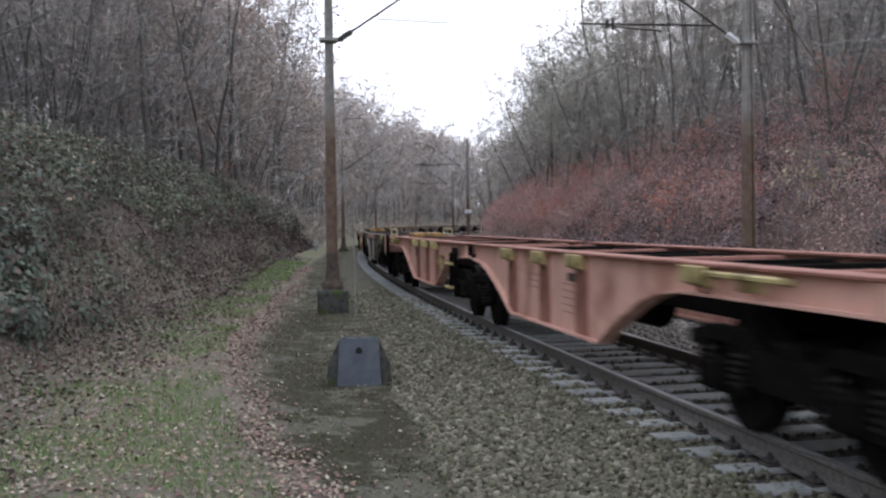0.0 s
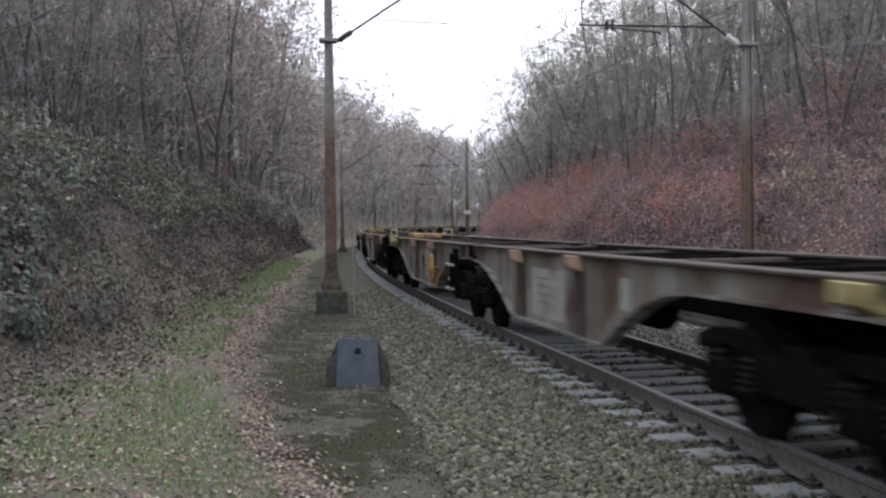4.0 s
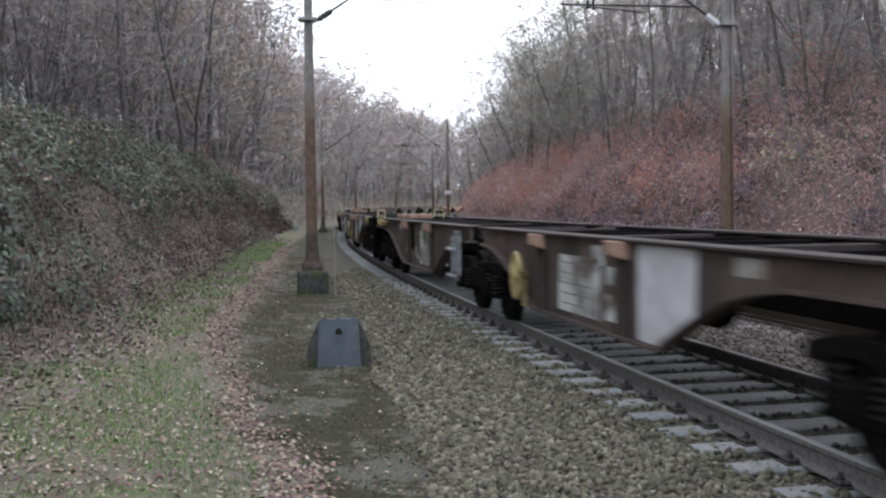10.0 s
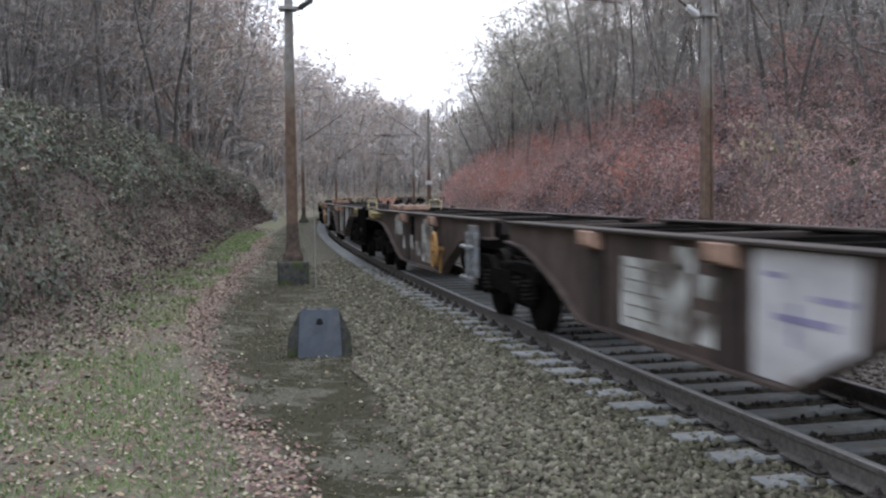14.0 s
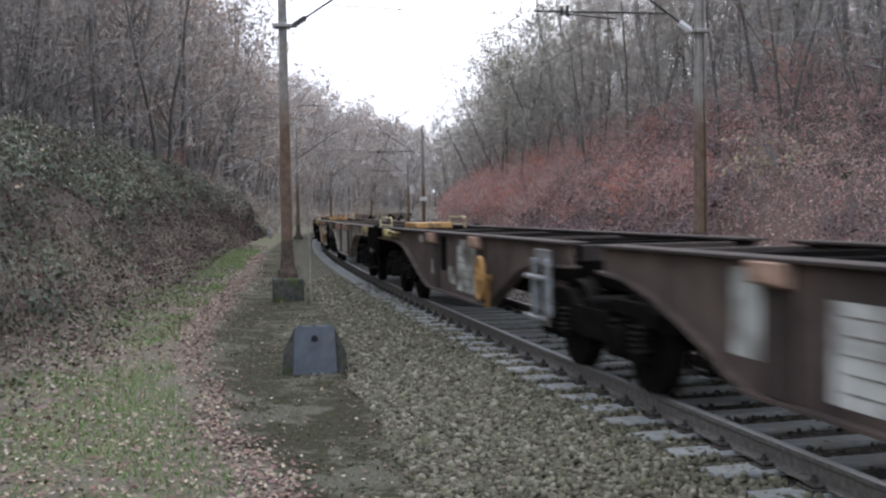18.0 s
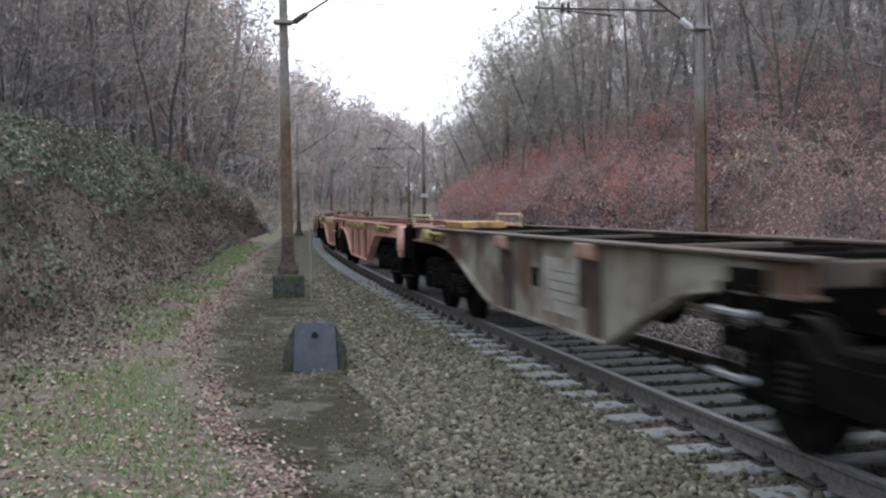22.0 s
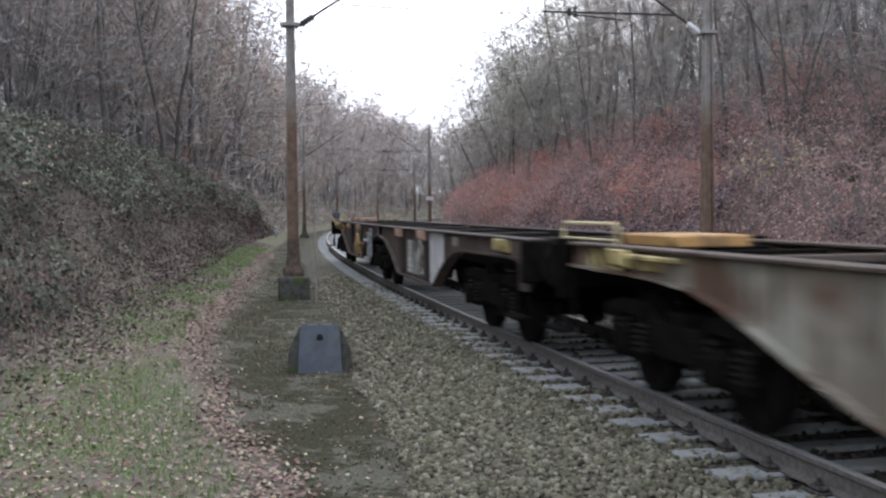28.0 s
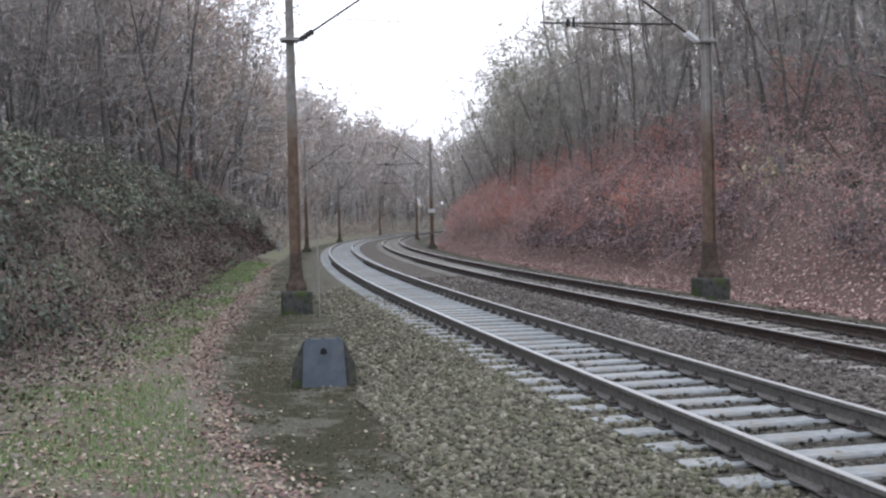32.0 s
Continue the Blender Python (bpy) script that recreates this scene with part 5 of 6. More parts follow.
def grown(seed, height, stems, n1, leaves, leaf_mat, fine, fine_mat, far=False):
    """One pattern of a woodland tree."""
    if far:
        return tree_meshes(seed, height, stems, 0.06, n1, 3, 2, leaves, leaf_mat, 1.15, 0.02, 0.17, fine, 1.15, fine_mat)
    return tree_meshes(seed, height, stems, 0.08, n1, 4, 3, leaves, leaf_mat, 1.05, 0.009, 0.085, fine, 0.62, fine_mat)


NEAR = [grown(11, 12.5, 1, 26, 160, wood_leaf, 800, grey_twig), grown(12, 11.5, 3, 30, 220, ochre_leaf, 800, brown_twig), grown(13, 13.5, 1, 26, 0, None, 860, grey_twig),
        grown(14, 10.5, 2, 28, 220, wood_leaf, 800, brown_twig), grown(15, 12.0, 4, 32, 0, None, 860, grey_twig)]
LEAFY = [grown(16, 12.0, 1, 26, 480, olive_leaf, 1100, olive_twig), grown(17, 11.0, 2, 26, 460, olive_leaf, 1100, olive_twig), grown(18, 12.5, 1, 26, 380, wood_leaf, 1100, brown_twig)]
FAR = [grown(21, 12.5, 1, 15, 420, rust_leaf, 330, brown_twig, True), grown(22, 11.5, 2, 16, 260, wood_leaf, 380, grey_twig, True), grown(25, 12.0, 1, 17, 420, olive_leaf, 420, olive_twig, True),
       grown(26, 11.0, 2, 18, 420, olive_leaf, 420, olive_twig, True), grown(23, 13.0, 1, 15, 460, rust_leaf, 330, brown_twig, True), grown(24, 10.5, 3, 18, 200, wood_leaf, 380, brown_twig, True)]
BACK = [tree_meshes(31, 12.5, 1, 0.1, 12, 3, 1, 90, rust_leaf, 1.2, 0.035, 0.24, 270, 1.7, brown_twig), tree_meshes(32, 11.5, 2, 0.08, 12, 3, 1, 60, wood_leaf, 1.2, 0.035, 0.24, 270, 1.7, grey_twig)]


def joined(jobs, name, label):
    """Far trees as one object for each kind of part: jobs are (meshes, pose)."""
    parts = {}
    for meshes, m in jobs:
        for nm, me in meshes:
            parts.setdefault((nm, me.materials[0]), []).append((me, m))
    root = None
    store = {}
    for (nm, material), items in parts.items():
        vs, fs, base = [], [], 0
        k = 4 if nm in ("leaves", "twigwork") else 3
        for me, m in items:
            if me not in store:
                v = np.empty(len(me.vertices) * 3, np.float32)
                me.vertices.foreach_get("co", v)
                f = np.empty(len(me.loops), np.int32)
                me.loops.foreach_get("vertex_index", f)
                store[me] = (v.reshape(-1, 3), f.reshape(-1, k))
            v, f = store[me]
            a = np.array(m)
            vs.append(v @ a[:3, :3].T + a[:3, 3])
            fs.append(f + base)
            base += len(v)
        me = scatter_mesh(nm, np.concatenate(vs), np.concatenate(fs), material)
        if root is None:
            root = tagged(new(name), label, "wood", kind="stuff")
        put(nm, me, root)


def plant_trees():
    r = random.Random(77)
    spots, far_jobs = [], []

    def fits(s, o, gap):
        return all((s - a) ** 2 + (o - b) ** 2 > gap * gap for a, b in spots)

    for lo_s, hi_s, lo_o, hi_o, want, gap, single in (
            (8, 62, -17.0, -14.3, 26, 1.4, True), (8, 75, -32, -16.0, 95, 1.4, True), (58, 120, -17, -9.5, 40, 1.6, True), (10, 60, 13.0, 16.0, 28, 1.3, True), (10, 70, 16, 32, 80, 1.5, True),
            (50, 105, 12.5, 18, 48, 1.4, True), (105, 280, -24, -8.5, 120, 1.8, False), (65, 280, -42, -17, 85, 2.4, False), (110, 270, -13, -7.5, 60, 1.4, None), (200, 330, -32, -9, 70, 1.8, None), (100, 190, 10.5, 17, 50, 1.5, False), (65, 180, 17, 34, 60, 2.3, False), (12, 110, 32, 58, 75, 2.4, False), (14, 75, -55, -32, 40, 2.4, False)):
        got = tries = 0
        while got < want and tries < want * 30:
            tries += 1
            s, o = r.uniform(lo_s, hi_s), r.uniform(lo_o, hi_o)
            if not fits(s, o, gap):
                continue
            spots.append((s, o))
            got += 1
            near = s < 62 and abs(o) < 24
            p = on_ground(s, o)
            k = r.uniform(1.1, 1.42) if o < 0 else r.uniform(0.70, 0.95) * (1.0 if o < 16 else 1.25)
            k = k * (r.uniform(0.4, 0.75) if single is None else 1.2 + 0.16 * min(max((s - 60) / 40, 0), 1) if o < 0 and s > 58 else 1.0)
            m = pose(p.x, p.y, p.z, r.uniform(-7, 7), r.uniform(-7, 7) + (-2 if o > 0 else 2), r.uniform(0, 360)) @ Matrix.Scale(k, 4)
            meshes = r.choice(LEAFY if near and o > 0 and s > 36 else NEAR if near else BACK if s > 190 or abs(o) > 30 else [FAR[0], FAR[1], FAR[4], FAR[5]] if o < 0 else [FAR[2], FAR[3], FAR[2], FAR[1]])
            if not single:
                far_jobs.append((meshes, m))
                continue
            label = "tall leafless woodland tree on the railway bank" if len(meshes) == 3 else "woodland tree with a few withered leaves on the railway bank"
            thing_from("tree", meshes, m, label, "tree", "trees of the wood")
    joined(far_jobs, "distant_wood", "distant leafless wood along the curving cutting")


plant_trees()


# ---- shrubs with leaves left on them ----
def shrub_meshes(seed, height, n, leaves, leaf_mat, size=0.085):
    r = random.Random(seed)
    g = Growth(seed)
    tips = []
    for _ in range(n):
        a = r.uniform(0, 6.283)
        q = g.limb((0.12 * math.cos(a), 0.12 * math.sin(a), -0.1), (0.5 * math.cos(a), 0.5 * math.sin(a), 1), height * r.uniform(0.6, 1), 0.016, 0.005, 4, 4, 0.16, 0.2)
        for _ in range(7):
            i = r.randint(1, 4)
            q2 = g.limb(q[i][0], g.side(q[i][1], 25, 70), height * r.uniform(0.18, 0.4), 0.007, 0.004, 2, 3, 0.15, 0.1)
            tips += [q2[1][0], q2[2][0]]
            for _ in range(2):
                q3 = g.limb(q2[1][0], g.side(q2[1][1], 25, 60), height * r.uniform(0.08, 0.2), 0.005, 0.003, 1, 3, 0.1, 0.1)
                tips.append(q3[1][0])
    rng = np.random.default_rng(seed)
    c = np.array([tuple(t) for t in tips])
    c = c[rng.integers(0, len(c), leaves)] + rng.normal(scale=0.07, size=(leaves, 3))
    return [("branchwork", g.mesh("branchwork", twig_mat)), ("foliage", leaf_mesh("foliage", c, rng.normal(size=(leaves, 3)), size, leaf_mat, rng=rng))]


def plant_shrubs():
    r = random.Random(9)
    red = [shrub_meshes(51, 2.4, 8, 700, scarlet_leaf, 0.10), shrub_meshes(52, 1.9, 7, 520, scarlet_leaf, 0.10), shrub_meshes(53, 1.9, 8, 520, dull_leaf)]
    dull = [shrub_meshes(54, 1.8, 8, 300, dull_leaf), shrub_meshes(55, 1.4, 7, 260, dull_leaf), shrub_meshes(56, 2.2, 9, 160, dull_leaf)]
    yellow = [shrub_meshes(57, 1.5, 5, 95, yellow_leaf, 0.13)]
    ochre = [shrub_meshes(58, 3.0, 6, 420, yellow_leaf, 0.11)]

    def add(meshes, s, o, label, k=1.0):
        p = on_ground(s, o)
        thing_from("shrub", meshes, pose(p.x, p.y, p.z, 0, 0, r.uniform(0, 360)) @ Matrix.Scale(k * r.uniform(0.85, 1.15), 4), label, "shrub", "shrubs on the banks")

    for s, o in RED_SPOTS:
        add(r.choice(red), s, o, "bushy shrub with bright red autumn leaves on the bank")
    for s, o in YELLOW_SPOTS:
        add(yellow[0], s, o, "thin shrub with a few pale yellow leaves on the bank")
    add(shrub_meshes(59, 1.0, 5, 260, amber_leaf, 0.12), 33.75, -12.3, "low shrub with orange-yellow leaves on the crest", 0.9)
    for s, o in OCHRE_SPOTS:
        add(ochre[0], s, o, "small tree with yellow leaves at the edge of the wood")
    for s, o in PALE_SPOTS:
        add(yellow[0], s, o, "thin shrub with a few pale leaves on the near bank", 0.7)
    for _ in range(24):
        add(r.choice(red), 22 + 70 * r.random(), r.uniform(9.6, 15.8), "small shrub with sparse pinkish red leaves on the bank", 0.7)
    for s, o in ((76, -9.6), (80, -9.0), (84, -10.2), (72, -11.0)):
        add(r.choice(red), s, o, "bushy shrub with dull red leaves on the near bank", 0.9)
    for _ in range(45):
        s = 10 + 78 * r.random()
        add(r.choice(dull + red[2:]), s, r.uniform(9.8, 15.5), "twiggy shrub with withered reddish leaves on the bank")
    for _ in range(26):
        s = 78 + 50 * r.random()
        add(r.choice(dull), s, r.uniform(-13.5, -6.8), "twiggy shrub with withered leaves on the near bank")


PALE_SPOTS = [(36.0, -12.6), (38.5, -12.7), (30.0, -13.2), (33.0, -13.4), (68.0, -9.2), (52.0, -11.5), (24.0, -12.6)]
RED_SPOTS = [(58.8, 10.9), (65.7, 10.5), (46.1, 11.1), (60.7, 13.2), (63.5, 14.8), (35.6, 11.4), (42.1, 13.6), (30.0, 14.7), (33.3, 15.1), (39.8, 10.6), (60.0, 12.1), (46.6, 12.2), (68.4, 11.7), (36.1, 10.1), (87.7, 11.2)]
YELLOW_SPOTS = [(31.4, 12.5), (27.9, 11.7), (27.9, 11.0), (74.5, 14.6), (26.4, 11.8)]
OCHRE_SPOTS = [(109.3, -12.2)]
plant_shrubs()


# ---- undergrowth and leaves, uncountable ----
def stuff(name, me, label, category):
    return tagged(put(name, me), label, category, kind="stuff")


def stems(name, n, s_rng, o_rng, h_rng, seed, material, twigs=4, rad=0.009, thick=None):
    g = Growth(seed)
    r = g.r
    tips = []
    for _ in range(n):
        s, o = r.uniform(*s_rng), r.uniform(*o_rng)
        if thick is not None and r.random() > thick(s, o):
            continue
        h = r.uniform(*h_rng) * (0.6 + 0.8 * float(clumpy(np.array(s), np.array(o), 0.35, seed)))
        p = on_ground(s, o, -0.05)
        q = g.limb(p, (r.uniform(-0.4, 0.4), r.uniform(-0.4, 0.4), 1), h, rad, rad * 0.4, 3, 3, 0.22, 0.1)
        for _ in range(twigs):
            i = r.randint(1, 3)
            q2 = g.limb(q[i][0], g.side(q[i][1], 25, 70), h * r.uniform(0.2, 0.5), rad * 0.6, rad * 0.3, 1, 3, 0.1, 0.1)
            tips.append(tuple(q2[1][0]))
            tips.append(tuple(q2[0][0]))
    return g.mesh(name, material), np.array(tips)


def lumps(s, o):
    """Height of the bramble mounds, drawn out along the bank."""
    s = s * 0.45
    return 0.2 + 0.4 * clumpy(s, o, 0.4, 1.0) + 0.65 * clumpy(s, o, 0.9, 4.0) + 0.35 * clumpy(s, o, 2.0, 7.0)


def domes(s, o, rad, high, n, rng):
    """n leaf places and facings on leafy mounds that stand on the ground at (s, o)."""
    share = rad * rad / np.sum(rad * rad)
    i = rng.choice(len(s), n, p=share)
    up = unit(0.5 * ground_normals(s, o) + (0, 0, 0.5))[i]
    base = places(s, o, ground_z(s, o) - 0.1 * high)[i]
    d = unit(rng.normal(size=(n, 3)))
    rise = np.sum(d * up, axis=1)
    d = np.where((rise < -0.1)[:, None], d - 2 * rise[:, None] * up, d)
    rise = np.abs(np.sum(d * up, axis=1))[:, None]
    bump = 1 + 0.3 * np.sin(5.1 * d[:, 0] + i) * np.sin(4.3 * d[:, 1] + 2.7 * i) + 0.12 * np.sin(11 * d[:, 2] + 9 * d[:, 0] + 1.3 * i)
    depth = (bump * (1 - 0.35 * rng.random(n) ** 2.5))[:, None]
    c = base + depth * (up * rise * high[i][:, None] + (d - up * rise) * rad[i][:, None])
    return c, d + 0.25 * up + rng.normal(scale=0.3, size=(n, 3))


def undergrowth():
    rng = np.random.default_rng(31)
    # russet brush on the bank beyond the tracks
    me, tips = stems("bare_brush", 1700, (6, 95), (9.3, 16.5), (0.5, 1.7), 41, twig_mat)
    stuff("bare_brush", me, "thin leafless brush stems covering the bank", "brush")
    c = tips[rng.integers(0, len(tips), 26000)] + rng.normal(scale=0.16, size=(26000, 3))
    stuff("withered_leaves", leaf_mesh("withered_leaves", c, rng.normal(size=(26000, 3)), 0.075, dull_leaf, rng=rng), "withered reddish leaves hanging in the brush", "leaves")
    # saplings under the trees
    me, _ = stems("saplings", 1700, (8, 150), (13, 30), (1.5, 5), 42, twig_mat, 7, 0.016)
    stuff("saplings", me, "thin grey saplings under the woodland trees", "saplings")
    me, _ = stems("saplings", 1900, (8, 250), (-30, -15.8), (1.5, 6), 43, twig_mat, 7, 0.018)
    stuff("saplings", me, "thin grey saplings under the woodland trees", "saplings")
    me, _ = stems("far_brush", 1500, (62, 230), (-13, -6.8), (0.8, 3.0), 45, twig_mat, 6, 0.02)
    stuff("bare_brush", me, "grey leafless brush along the foot of the distant wood", "brush")
    # brambles on the near bank: mounds of leaves with dark hollows between
    k = 560
    s = 6 + 84 * rng.random(k) ** 1.2
    a = 0.35 + 7.2 * rng.random(k) ** 0.9
    o = foot_shift(s) - 6.85 - a
    green = rng.random(k) < np.clip(0.42 + 0.62 * ramp(a, 0.8, 3.4) - 0.5 * clumpy(s, o, 0.3, 9.0), 0.1, 0.9)
    teal = (a < 2.2) & (s < 18) & (rng.random(k) < 0.6)
    big = (0.45 + 0.7 * rng.random(k)) * np.clip(0.42 + 0.28 * a, 0.4, 1.15) * (1 + 0.003 * s)
    for pick, material, n, label in ((green & ~teal, bramble_leaf, 90000, "grey-green bramble thicket over the crest of the bank"),
                                     (~green & ~teal, maroon_leaf, 76000, "maroon and purple-brown withered brambles on the steep bank"),
                                     (teal, teal_leaf, 12000, "low blue-green bramble leaves at the foot of the bank")):
        c, d = domes(s[pick], o[pick], big[pick], big[pick] * 0.85, n, rng)
        far = np.linalg.norm(c[:, :2], axis=1)
        stuff("brambles", leaf_mesh("brambles", c, d, (0.058 if material is maroon_leaf else 0.078) * (1 + far / 55), material, 0.5 if material is maroon_leaf else 0.72, rng), label, "brambles")
    k = 900
    at = rng.random(k) ** 1.2 * 80 + 8
    out = foot_shift(at) - 8.2 - 6 * rng.random(k)
    stuff("pale_leaves", leaf_mesh("pale_leaves", places(at, out, ground_z(at, out) + 0.75 + 0.5 * rng.random(k)), rng.normal(size=(k, 3)) + (0.4, -0.8, 0.8), 0.10, pale_leaf, 0.7, rng), "scattered pale leaves caught on the brambles", "leaves")
    # a loose cover of withered stems and leaves between the mounds
    k = 36000
    s = 4 + 86 * rng.random(k) ** 1.25
    o = foot_shift(s) - 6.7 - 8.0 * rng.random(k) ** 1.1
    stuff("withered_leaves", leaf_mesh("withered_leaves", places(s, o, ground_z(s, o) + 0.12 * rng.random(k)), ground_normals(s, o) + rng.normal(scale=0.5, size=(k, 3)), 0.08 * (1 + s / 75), maroon_leaf, 0.6, rng), "withered leaves and earth on the steep bank", "leaves")
    # brush along the foot of the far wood
    k = 620
    s, o = 72 + 190 * rng.random(k), -7.2 - 7.5 * rng.random(k) ** 1.3
    big = 0.8 + 1.3 * rng.random(k)
    half = rng.random(k) < 0.5
    for pick, material in ((half, brown_twig), (~half, olive_twig)):
        c, d = domes(s[pick], o[pick], big[pick], big[pick] * 1.1, 17000, rng)
        stuff("brush", leaf_mesh("brush", c, rng.normal(size=d.shape), 0.75, material, 0.09, rng), "brownish brush along the foot of the distant wood", "brush")
    # understorey behind the crests of both banks
    k = 900
    s = 8 + 92 * rng.random(k)
    left = rng.random(k) < 0.55
    o = np.where(left, -14.5 - 17 * rng.random(k), 15.2 + 15 * rng.random(k))
    big = 0.8 + 1.5 * rng.random(k)
    for pick, material, n in ((left, grey_twig, 34000), (~left, olive_twig, 30000)):
        c, d = domes(s[pick], o[pick], big[pick], big[pick] * 1.3, n, rng)
        stuff("brush", leaf_mesh("brush", c, rng.normal(size=d.shape), 0.5, material, 0.07, rng), "brown twiggy understorey among the woodland trees", "brush")
    # red and pinkish thicket on the bank beyond the tracks
    k = 900
    s = 14 + 96 * rng.random(k) ** 1.1
    o = 10.5 + 6.0 * rng.random(k)
    big = (0.45 + 0.8 * rng.random(k)) * (1 + 0.004 * s)
    hot = clumpy(s, o, 0.22, 3.0) + 0.5 * (rng.random(k) - 0.5) > 0.66
    thin = (s < 30) & (rng.random(k) < 0.55 + 0.3 * (o < 13))
    for pick, material, n, label in ((hot & ~thin, red_leaf, 30000, "thicket with bright red autumn leaves on the bank"), (~hot & ~thin, dull_leaf, 56000, "thicket with withered pinkish leaves on the bank")):
        c, d = domes(s[pick], o[pick], big[pick], big[pick] * 1.15, n, rng)
        far = np.linalg.norm(c[:, :2], axis=1)
        stuff("thicket", leaf_mesh("thicket", c, d + rng.normal(scale=0.6, size=d.shape), 0.052 * (1 + far / 45), material, 0.62, rng), label, "thicket")
    c, d = domes(s, o, big * 1.1, big * 1.35, 36000, rng)
    stuff("thicket", leaf_mesh("thicket", c, rng.normal(size=d.shape), 0.45, pink_twig, 0.036, rng), "fine reddish twigs of the thicket on the bank", "thicket")
    me, _ = stems("bramble_canes", 2600, (5, 70), (-14, -7.0), (0.3, 1.0), 44, cane_mat, 3, 0.006)
    stuff("bramble_canes", me, "thin arching bramble canes on the bank", "brambles")
    # dead bracken mounds on the far bank, and grass along the near crest
    k = 90000
    s, o = 8 + 44 * rng.random(k) ** 1.2, rng.uniform(8.8, 15.5, k)
    up = lumps(s * 1.3, o * 1.3)
    keep = (clumpy(s, o, 0.2, 5.0) > 0.3) & (rng.random(k) < np.clip(up - 0.3, 0.1, 1))
    s, o, up = s[keep], o[keep], up[keep]
    stuff("dead_bracken", leaf_mesh("dead_bracken", places(s, o, ground_z(s, o) + 0.95 * up * (1 - 0.4 * rng.random(len(s)) ** 2)), ground_normals(s, o) + rng.normal(scale=0.5, size=(len(s), 3)), 0.12, bracken_leaf, 0.5, rng), "purple-brown mounds of dead bracken on the bank", "bracken")
    k = 16000
    s, o = 6 + 60 * rng.random(k), rng.uniform(-15.8, -12.6, k)
    p = places(s, o, ground_z(s, o))
    d = unit(np.stack([rng.normal(scale=0.4, size=k), rng.normal(scale=0.4, size=k), np.ones(k)], -1)) * rng.uniform(0.2, 0.5, k)[:, None]
    w = unit(np.stack([rng.normal(size=k), rng.normal(size=k), np.zeros(k)], -1)) * 0.012
    stuff("grass", scatter_mesh("grass", np.stack([p - w, p + w, p + d], 1).reshape(-1, 3), np.arange(3 * k).reshape(k, 3), grass_mat), "longer grass tufts along the crest of the bank", "grass")
    m = 46000
    s, o = 3 + 60 * rng.random(m) ** 1.6, -7.0 + rng.normal(scale=0.75, size=m)
    o = o + foot_shift(s)
    stuff("bank_litter", leaf_mesh("bank_litter", places(s, o, ground_z(s, o) + 0.05 * rng.random(m)), ground_normals(s, o) + rng.normal(scale=0.4, size=(m, 3)), 0.08, bank_leaf, 0.6, rng), "purple-brown withered leaves at the foot of the bank", "fallen leaves")
    # fallen leaves on the far bank
    n = 76000
    s = 5 + 90 * rng.random(n) ** 1.2
    o = 7.5 + 6.0 * rng.random(n) ** 1.2
    nrm = ground_normals(s, o) + rng.normal(scale=0.3, size=(n, 3))
    stuff("fallen_leaves", leaf_mesh("fallen_leaves", places(s, o, ground_z(s, o) + 0.01 + 0.04 * rng.random(n)), nrm, 0.085, pink_leaf, 0.7, rng), "russet fallen leaves covering the foot of the bank", "fallen leaves")
    # fallen leaves on the path
    n = 130000
    s = -6 + 57.5 * rng.random(n) ** 1.7
    strip_leaf = rng.random(n) < 0.30
    o = np.where(strip_leaf, rng.normal(leaf_line(s) + 0.06 * np.sin(s * 1.7), 0.15 + 0.002 * np.abs(s), n), rng.uniform(-8.2, -2.6, n))
    keep = rng.random(n) < np.where(strip_leaf, 0.95, np.where(o > leaf_line(s) + 0.2, 0.1, 0.9)) * (0.2 + 1.1 * clumpy(s * 0.4, o * 1.5, 1.2, 2.0) ** 1.6)
    s, o, strip_leaf = s[keep], o[keep], strip_leaf[keep]
    light = rng.random(len(s)) < np.where(strip_leaf, 0.10, 0.26)
    nrm = ground_normals(s, o) + rng.normal(scale=0.28, size=(len(s), 3))
    spot = places(s, o, ground_z(s, o) + 0.008 + 0.025 * rng.random(len(s)))
    stuff("fallen_leaves", leaf_mesh("fallen_leaves", spot[light], nrm[light], 0.042, pale_leaf, 0.7, rng), "scattered pale fallen leaves on the grassy path", "fallen leaves")
    stuff("fallen_leaves", leaf_mesh("fallen_leaves", spot[~light], nrm[~light], 0.05, dead_leaf, 0.7, rng), "maroon-brown fallen leaves along the path", "fallen leaves")
    # moss and crumbs on the damp strip
    n = 30000
    s = 2 + 40 * rng.random(n) ** 1.6
    o = gravel_edge(s) + (leaf_line(s) + 0.3 - gravel_edge(s)) * rng.random(n)
    keep = clumpy(s * 0.6, o * 1.3, 1.1, 6.0) > 0.62
    keep |= rng.random(n) < 0.25
    s, o = s[keep], o[keep]
    n = len(s)
    nrm = ground_normals(s, o) + rng.normal(scale=0.5, size=(n, 3))
    stuff("moss", leaf_mesh("moss", places(s, o, ground_z(s, o) + 0.012 * rng.random(n)), nrm, 0.024, moss_mat, 0.8, rng), "dark moss and plant crumbs on the damp strip", "moss")
    # grass on the path
    n = 120000
    s = -6 + 62 * rng.random(n) ** 1.5
    o = leaf_line(s) - 0.25 - 3.3 * rng.random(n)
    keep = rng.random(n) < np.clip((0.55 * clumpy(s * 0.8, o * 1.2, 1.0, 3.0) + 0.45 * clumpy(s * 1.7, o * 2.6, 1.3, 5.0) + 0.03 - 0.16 * ramp(leaf_line(s) - o, 1.3, 2.6)) * 4.5 - 1.95, 0.06, 0.72)
    keep &= o > foot_shift(s) - 7.2 + 0.5 * (clumpy(s, o, 1.0, 12.0) - 0.5)
    s, o = s[keep], o[keep]
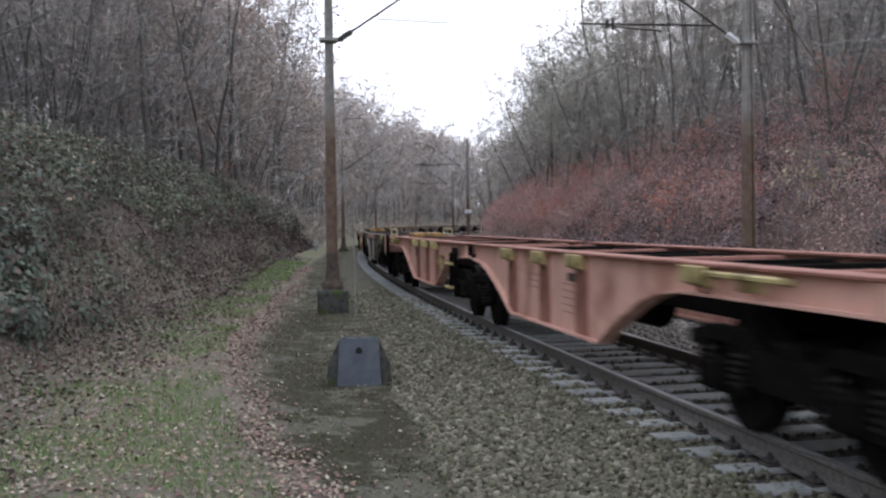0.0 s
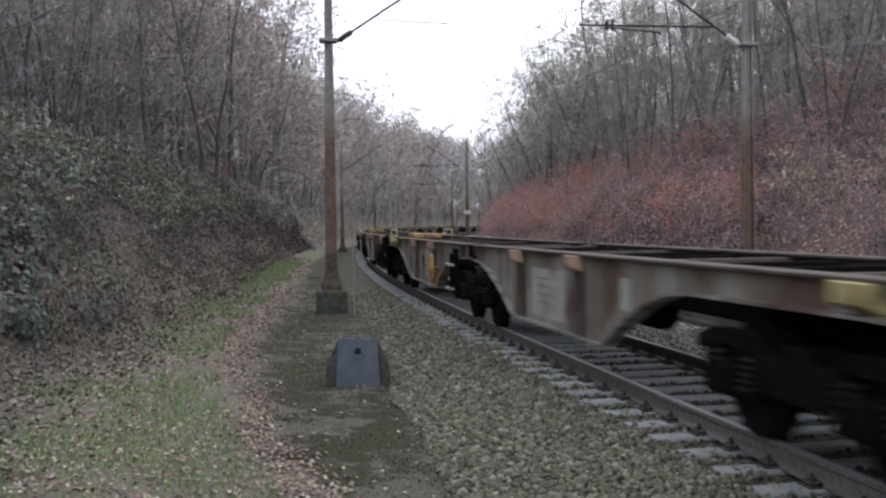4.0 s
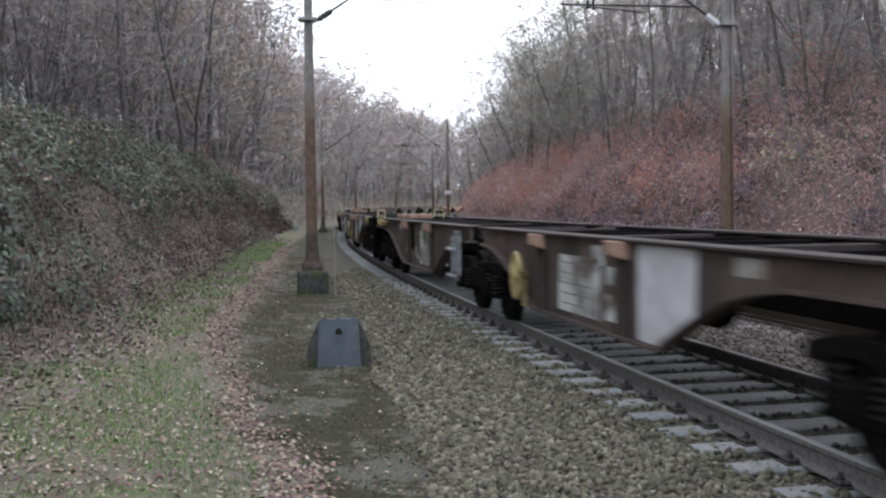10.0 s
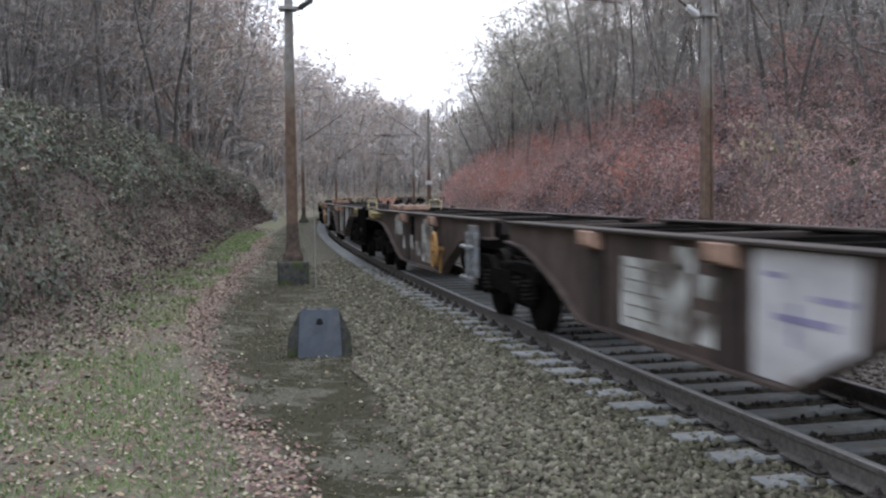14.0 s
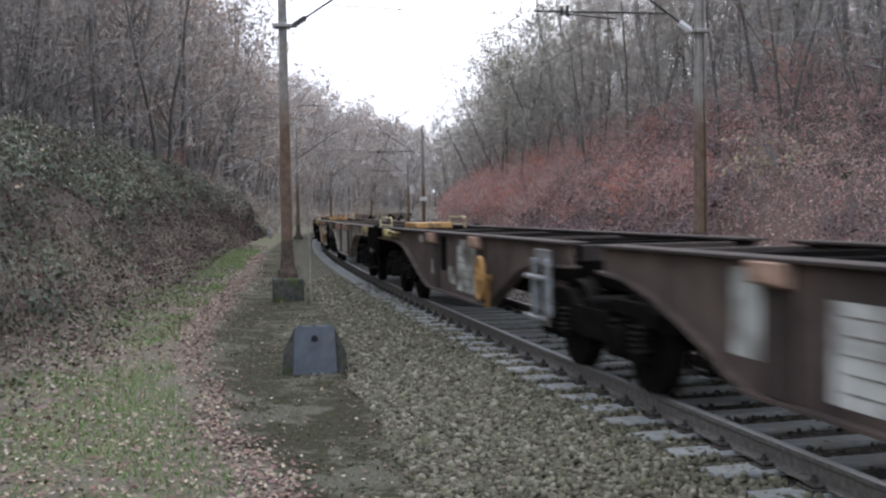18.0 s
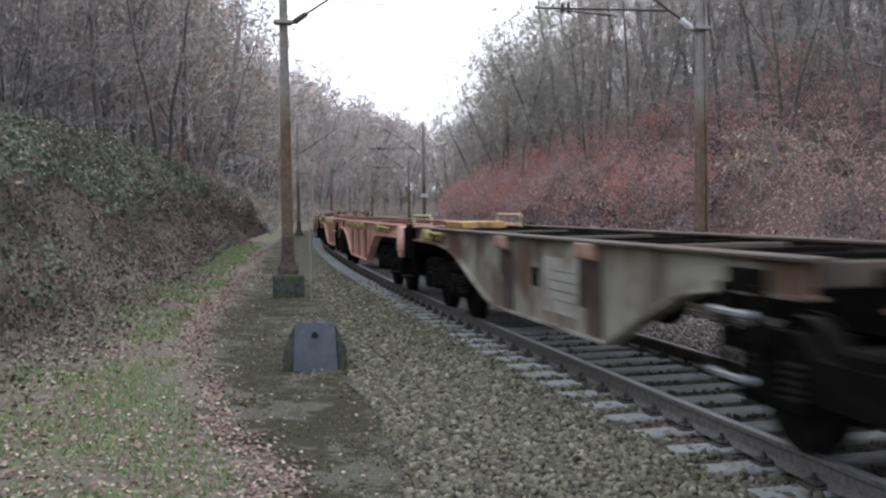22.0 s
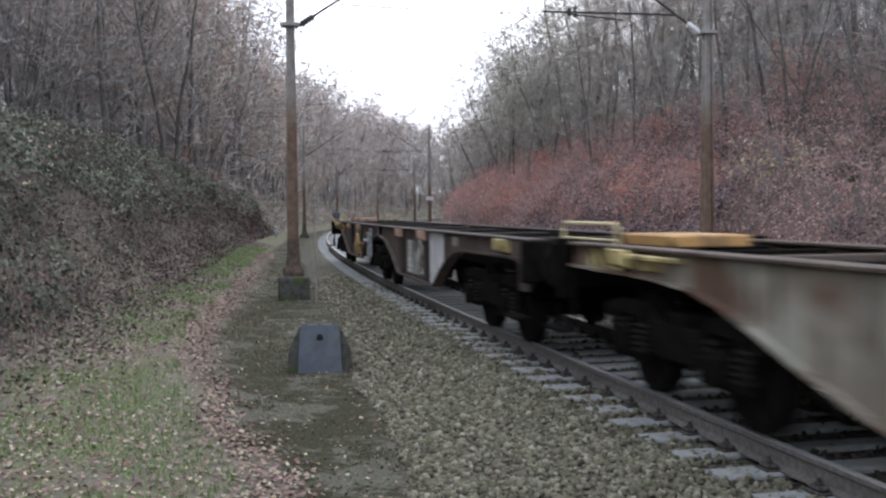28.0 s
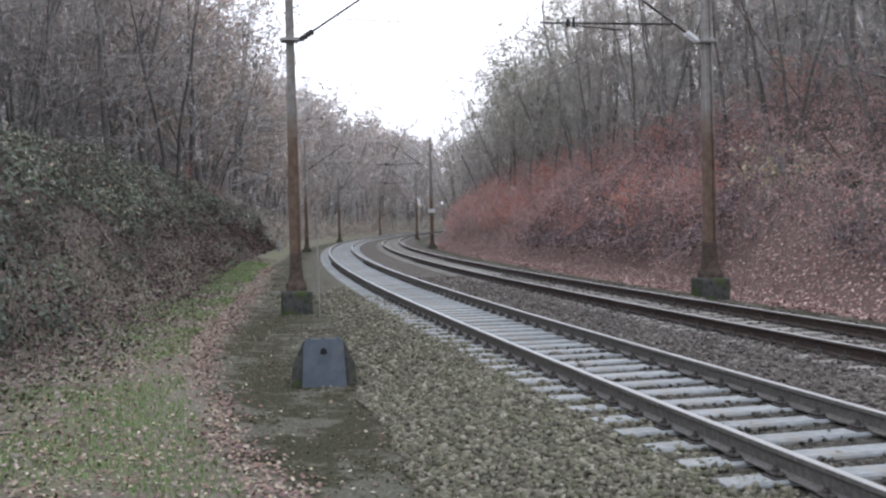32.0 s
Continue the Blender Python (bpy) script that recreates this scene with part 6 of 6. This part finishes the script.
    p = places(s, o, ground_z(s, o))
    k = len(s)
    d = unit(np.stack([rng.normal(scale=0.5, size=k), rng.normal(scale=0.5, size=k), np.ones(k)], -1)) * (rng.uniform(0.025, 0.07, k) * (1 + np.maximum(s, 0) / 40))[:, None]
    w = unit(np.stack([rng.normal(size=k), rng.normal(size=k), np.zeros(k)], -1)) * (0.005 * (1 + np.maximum(s, 0) / 14))[:, None]
    v = np.stack([p - w, p + w, p + d], 1).reshape(-1, 3)
    stuff("grass", scatter_mesh("grass", v, np.arange(3 * k).reshape(k, 3), grass_mat), "short patchy winter grass on the path", "grass")


undergrowth()


def birch():
    """A thin pale trunk that leans over the bank."""
    g, c = Growth(91), Growth(92)
    p = on_ground(36.5, 15.6)
    pts = g.limb((0, 0, -0.2), (-0.12, -0.05, 1), 9.0, 0.075, 0.02, 10, 7, 0.05, 0.2)
    for i in range(16):
        k = 3 + i % 8
        q = c.limb(pts[k][0], c.side(pts[k][1], 35, 70), 1.6, 0.014, 0.005, 3, 3, 0.18, 0.1)
        for m in range(4):
            c.limb(q[1 + m % 3][0], c.side(q[1 + m % 3][1], 25, 60), 0.7, 0.007, 0.003, 1, 3, 0.1, 0.0)
    thing_from("birch", [("trunk", g.mesh("trunk", birch_mat)), ("crown", c.mesh("crown", twig_mat))], pose(p.x, p.y, p.z), "slender birch with a pale leaning trunk on the bank", "tree", "trees of the wood")


birch_mat = mat("birch_bark", (0.30, 0.29, 0.28), (0.46, 0.45, 0.43), 6, 0.8, 0.2, c3=(0.10, 0.09, 0.08), scale3=3, amount3=0.4)
birch()


# ---- ballast stones ----
def stone_shapes(n):
    """Crushed stones: skewed blocks of twelve triangles."""
    out = []
    tri = [(0, 2, 1), (0, 3, 2), (4, 5, 6), (4, 6, 7), (0, 1, 5), (0, 5, 4), (1, 2, 6), (1, 6, 5), (2, 3, 7), (2, 7, 6), (3, 0, 4), (3, 4, 7)]
    rng = np.random.default_rng(3)
    for i in range(n):
        c = np.array([(-1, -1, -1), (1, -1, -1), (1, 1, -1), (-1, 1, -1), (-1, -1, 1), (1, -1, 1), (1, 1, 1), (-1, 1, 1)], float) * 0.7
        c += rng.uniform(-0.38, 0.38, c.shape)
        out.append((c * rng.uniform(0.7, 1.25, 3), np.array(tri)))
    return out


def chip_shapes(n):
    """Smaller crushed stones: skewed wedges of eight triangles."""
    rng = np.random.default_rng(4)
    tri = np.array([(0, 2, 4), (2, 1, 4), (1, 3, 4), (3, 0, 4), (2, 0, 5), (1, 2, 5), (3, 1, 5), (0, 3, 5)])
    return [(np.array([(-1, 0, 0), (1, 0, 0), (0, -1, 0), (0, 1, 0), (0, 0, 1), (0, 0, -1)], float) * rng.uniform(0.8, 1.3, 3) + rng.uniform(-0.35, 0.35, (6, 3)), tri) for _ in range(n)]


STONES, CHIPS = stone_shapes(8), chip_shapes(8)


def ballast():
    rng = np.random.default_rng(8)
    bed = tagged(new("ballast_bed"), "grey-brown crushed stone ballast beside the sleepers", "ballast", kind="structure")
    small = []
    for v, f in STONES:
        small.append(scatter_mesh("stone", v, f, stone_mat))
    for i in range(300):
        s, o = rng.uniform(3.2, 8.5), rng.uniform(-3.1, -1.45)
        z = float(ground_z(s, o))
        p = place(s, o, z + 0.008)
        ob = put("stone", small[i % 8], bed)
        k = rng.uniform(0.018, 0.03)
        ob.matrix_basis = Matrix.LocRotScale(p, Euler(rng.uniform(0, 6, 3)), (k, k, k * 0.8))
    areas = [(2.5, 12, -3.5, -1.32, 17000), (12, 30, -3.3, -1.32, 9000), (3, 14, -0.66, 0.66, 1500), (3, 14, 1.35, 3.2, 4200), (14, 34, 1.35, 2.9, 3600), (5, 26, -1.3, -0.9, 900), (5, 40, 4.7, 6.4, 1500), (4, 34, 3.35, 4.6, 3600), (4, 30, 2.6, 3.1, 900),
             (3, 22, 0.84, 1.3, 900), (3, 16, -1.32, -0.84, 1000)]
    loose = {stone_mat: ([], []), inner_stone_mat: ([], []), brown_stone: ([], [])}
    for s0, s1, o0, o1, n in areas:
        vs, fs = loose[inner_stone_mat if -0.9 < o0 < 0.9 and o1 < 1.4 else stone_mat if o1 < 0 else brown_stone]
        base = sum(map(len, vs))
        s, o = s0 + (s1 - s0) * rng.random(n) ** 1.25, rng.uniform(o0, o1, n)
        kept = o > gravel_edge(s) - 0.12 + 0.3 * (clumpy(s, o, 1.5, 8.0) - 0.5)
        s, o = s[kept], o[kept]
        n = len(s)
        z = ground_z(s, o)
        c = places(s, o, z + rng.uniform(-0.012, 0.022, n))
        k = rng.uniform(0.015, 0.034, n) * (1 + 0.025 * s)
        for i in range(8):
            v, f = CHIPS[i]
            ci, ki = c[i::8], k[i::8]
            q = rng.normal(size=(len(ci), 4))
            q /= np.linalg.norm(q, axis=1, keepdims=True)
            w, x, y, z = q.T
            rot = np.stack([1 - 2 * (y * y + z * z), 2 * (x * y - z * w), 2 * (x * z + y * w), 2 * (x * y + z * w), 1 - 2 * (x * x + z * z), 2 * (y * z - x * w), 2 * (x * z - y * w), 2 * (y * z + x * w), 1 - 2 * (x * x + y * y)], -1).reshape(-1, 3, 3)
            pts = np.einsum("nij,vj->nvi", rot, v) * ki[:, None, None] * (1, 1, 0.85) + ci[:, None, :]
            vs.append(pts.reshape(-1, 3))
            fs.append((f[None] + base + len(v) * np.arange(len(ci))[:, None, None]).reshape(-1, 3))
            base += len(ci) * len(v)
    for material, (vs, fs) in loose.items():
        ob = put("loose_stones", scatter_mesh("loose_stones", np.concatenate(vs), np.concatenate(fs), material), bed)
        tagged(ob, kind="stuff")


ballast()


motions()
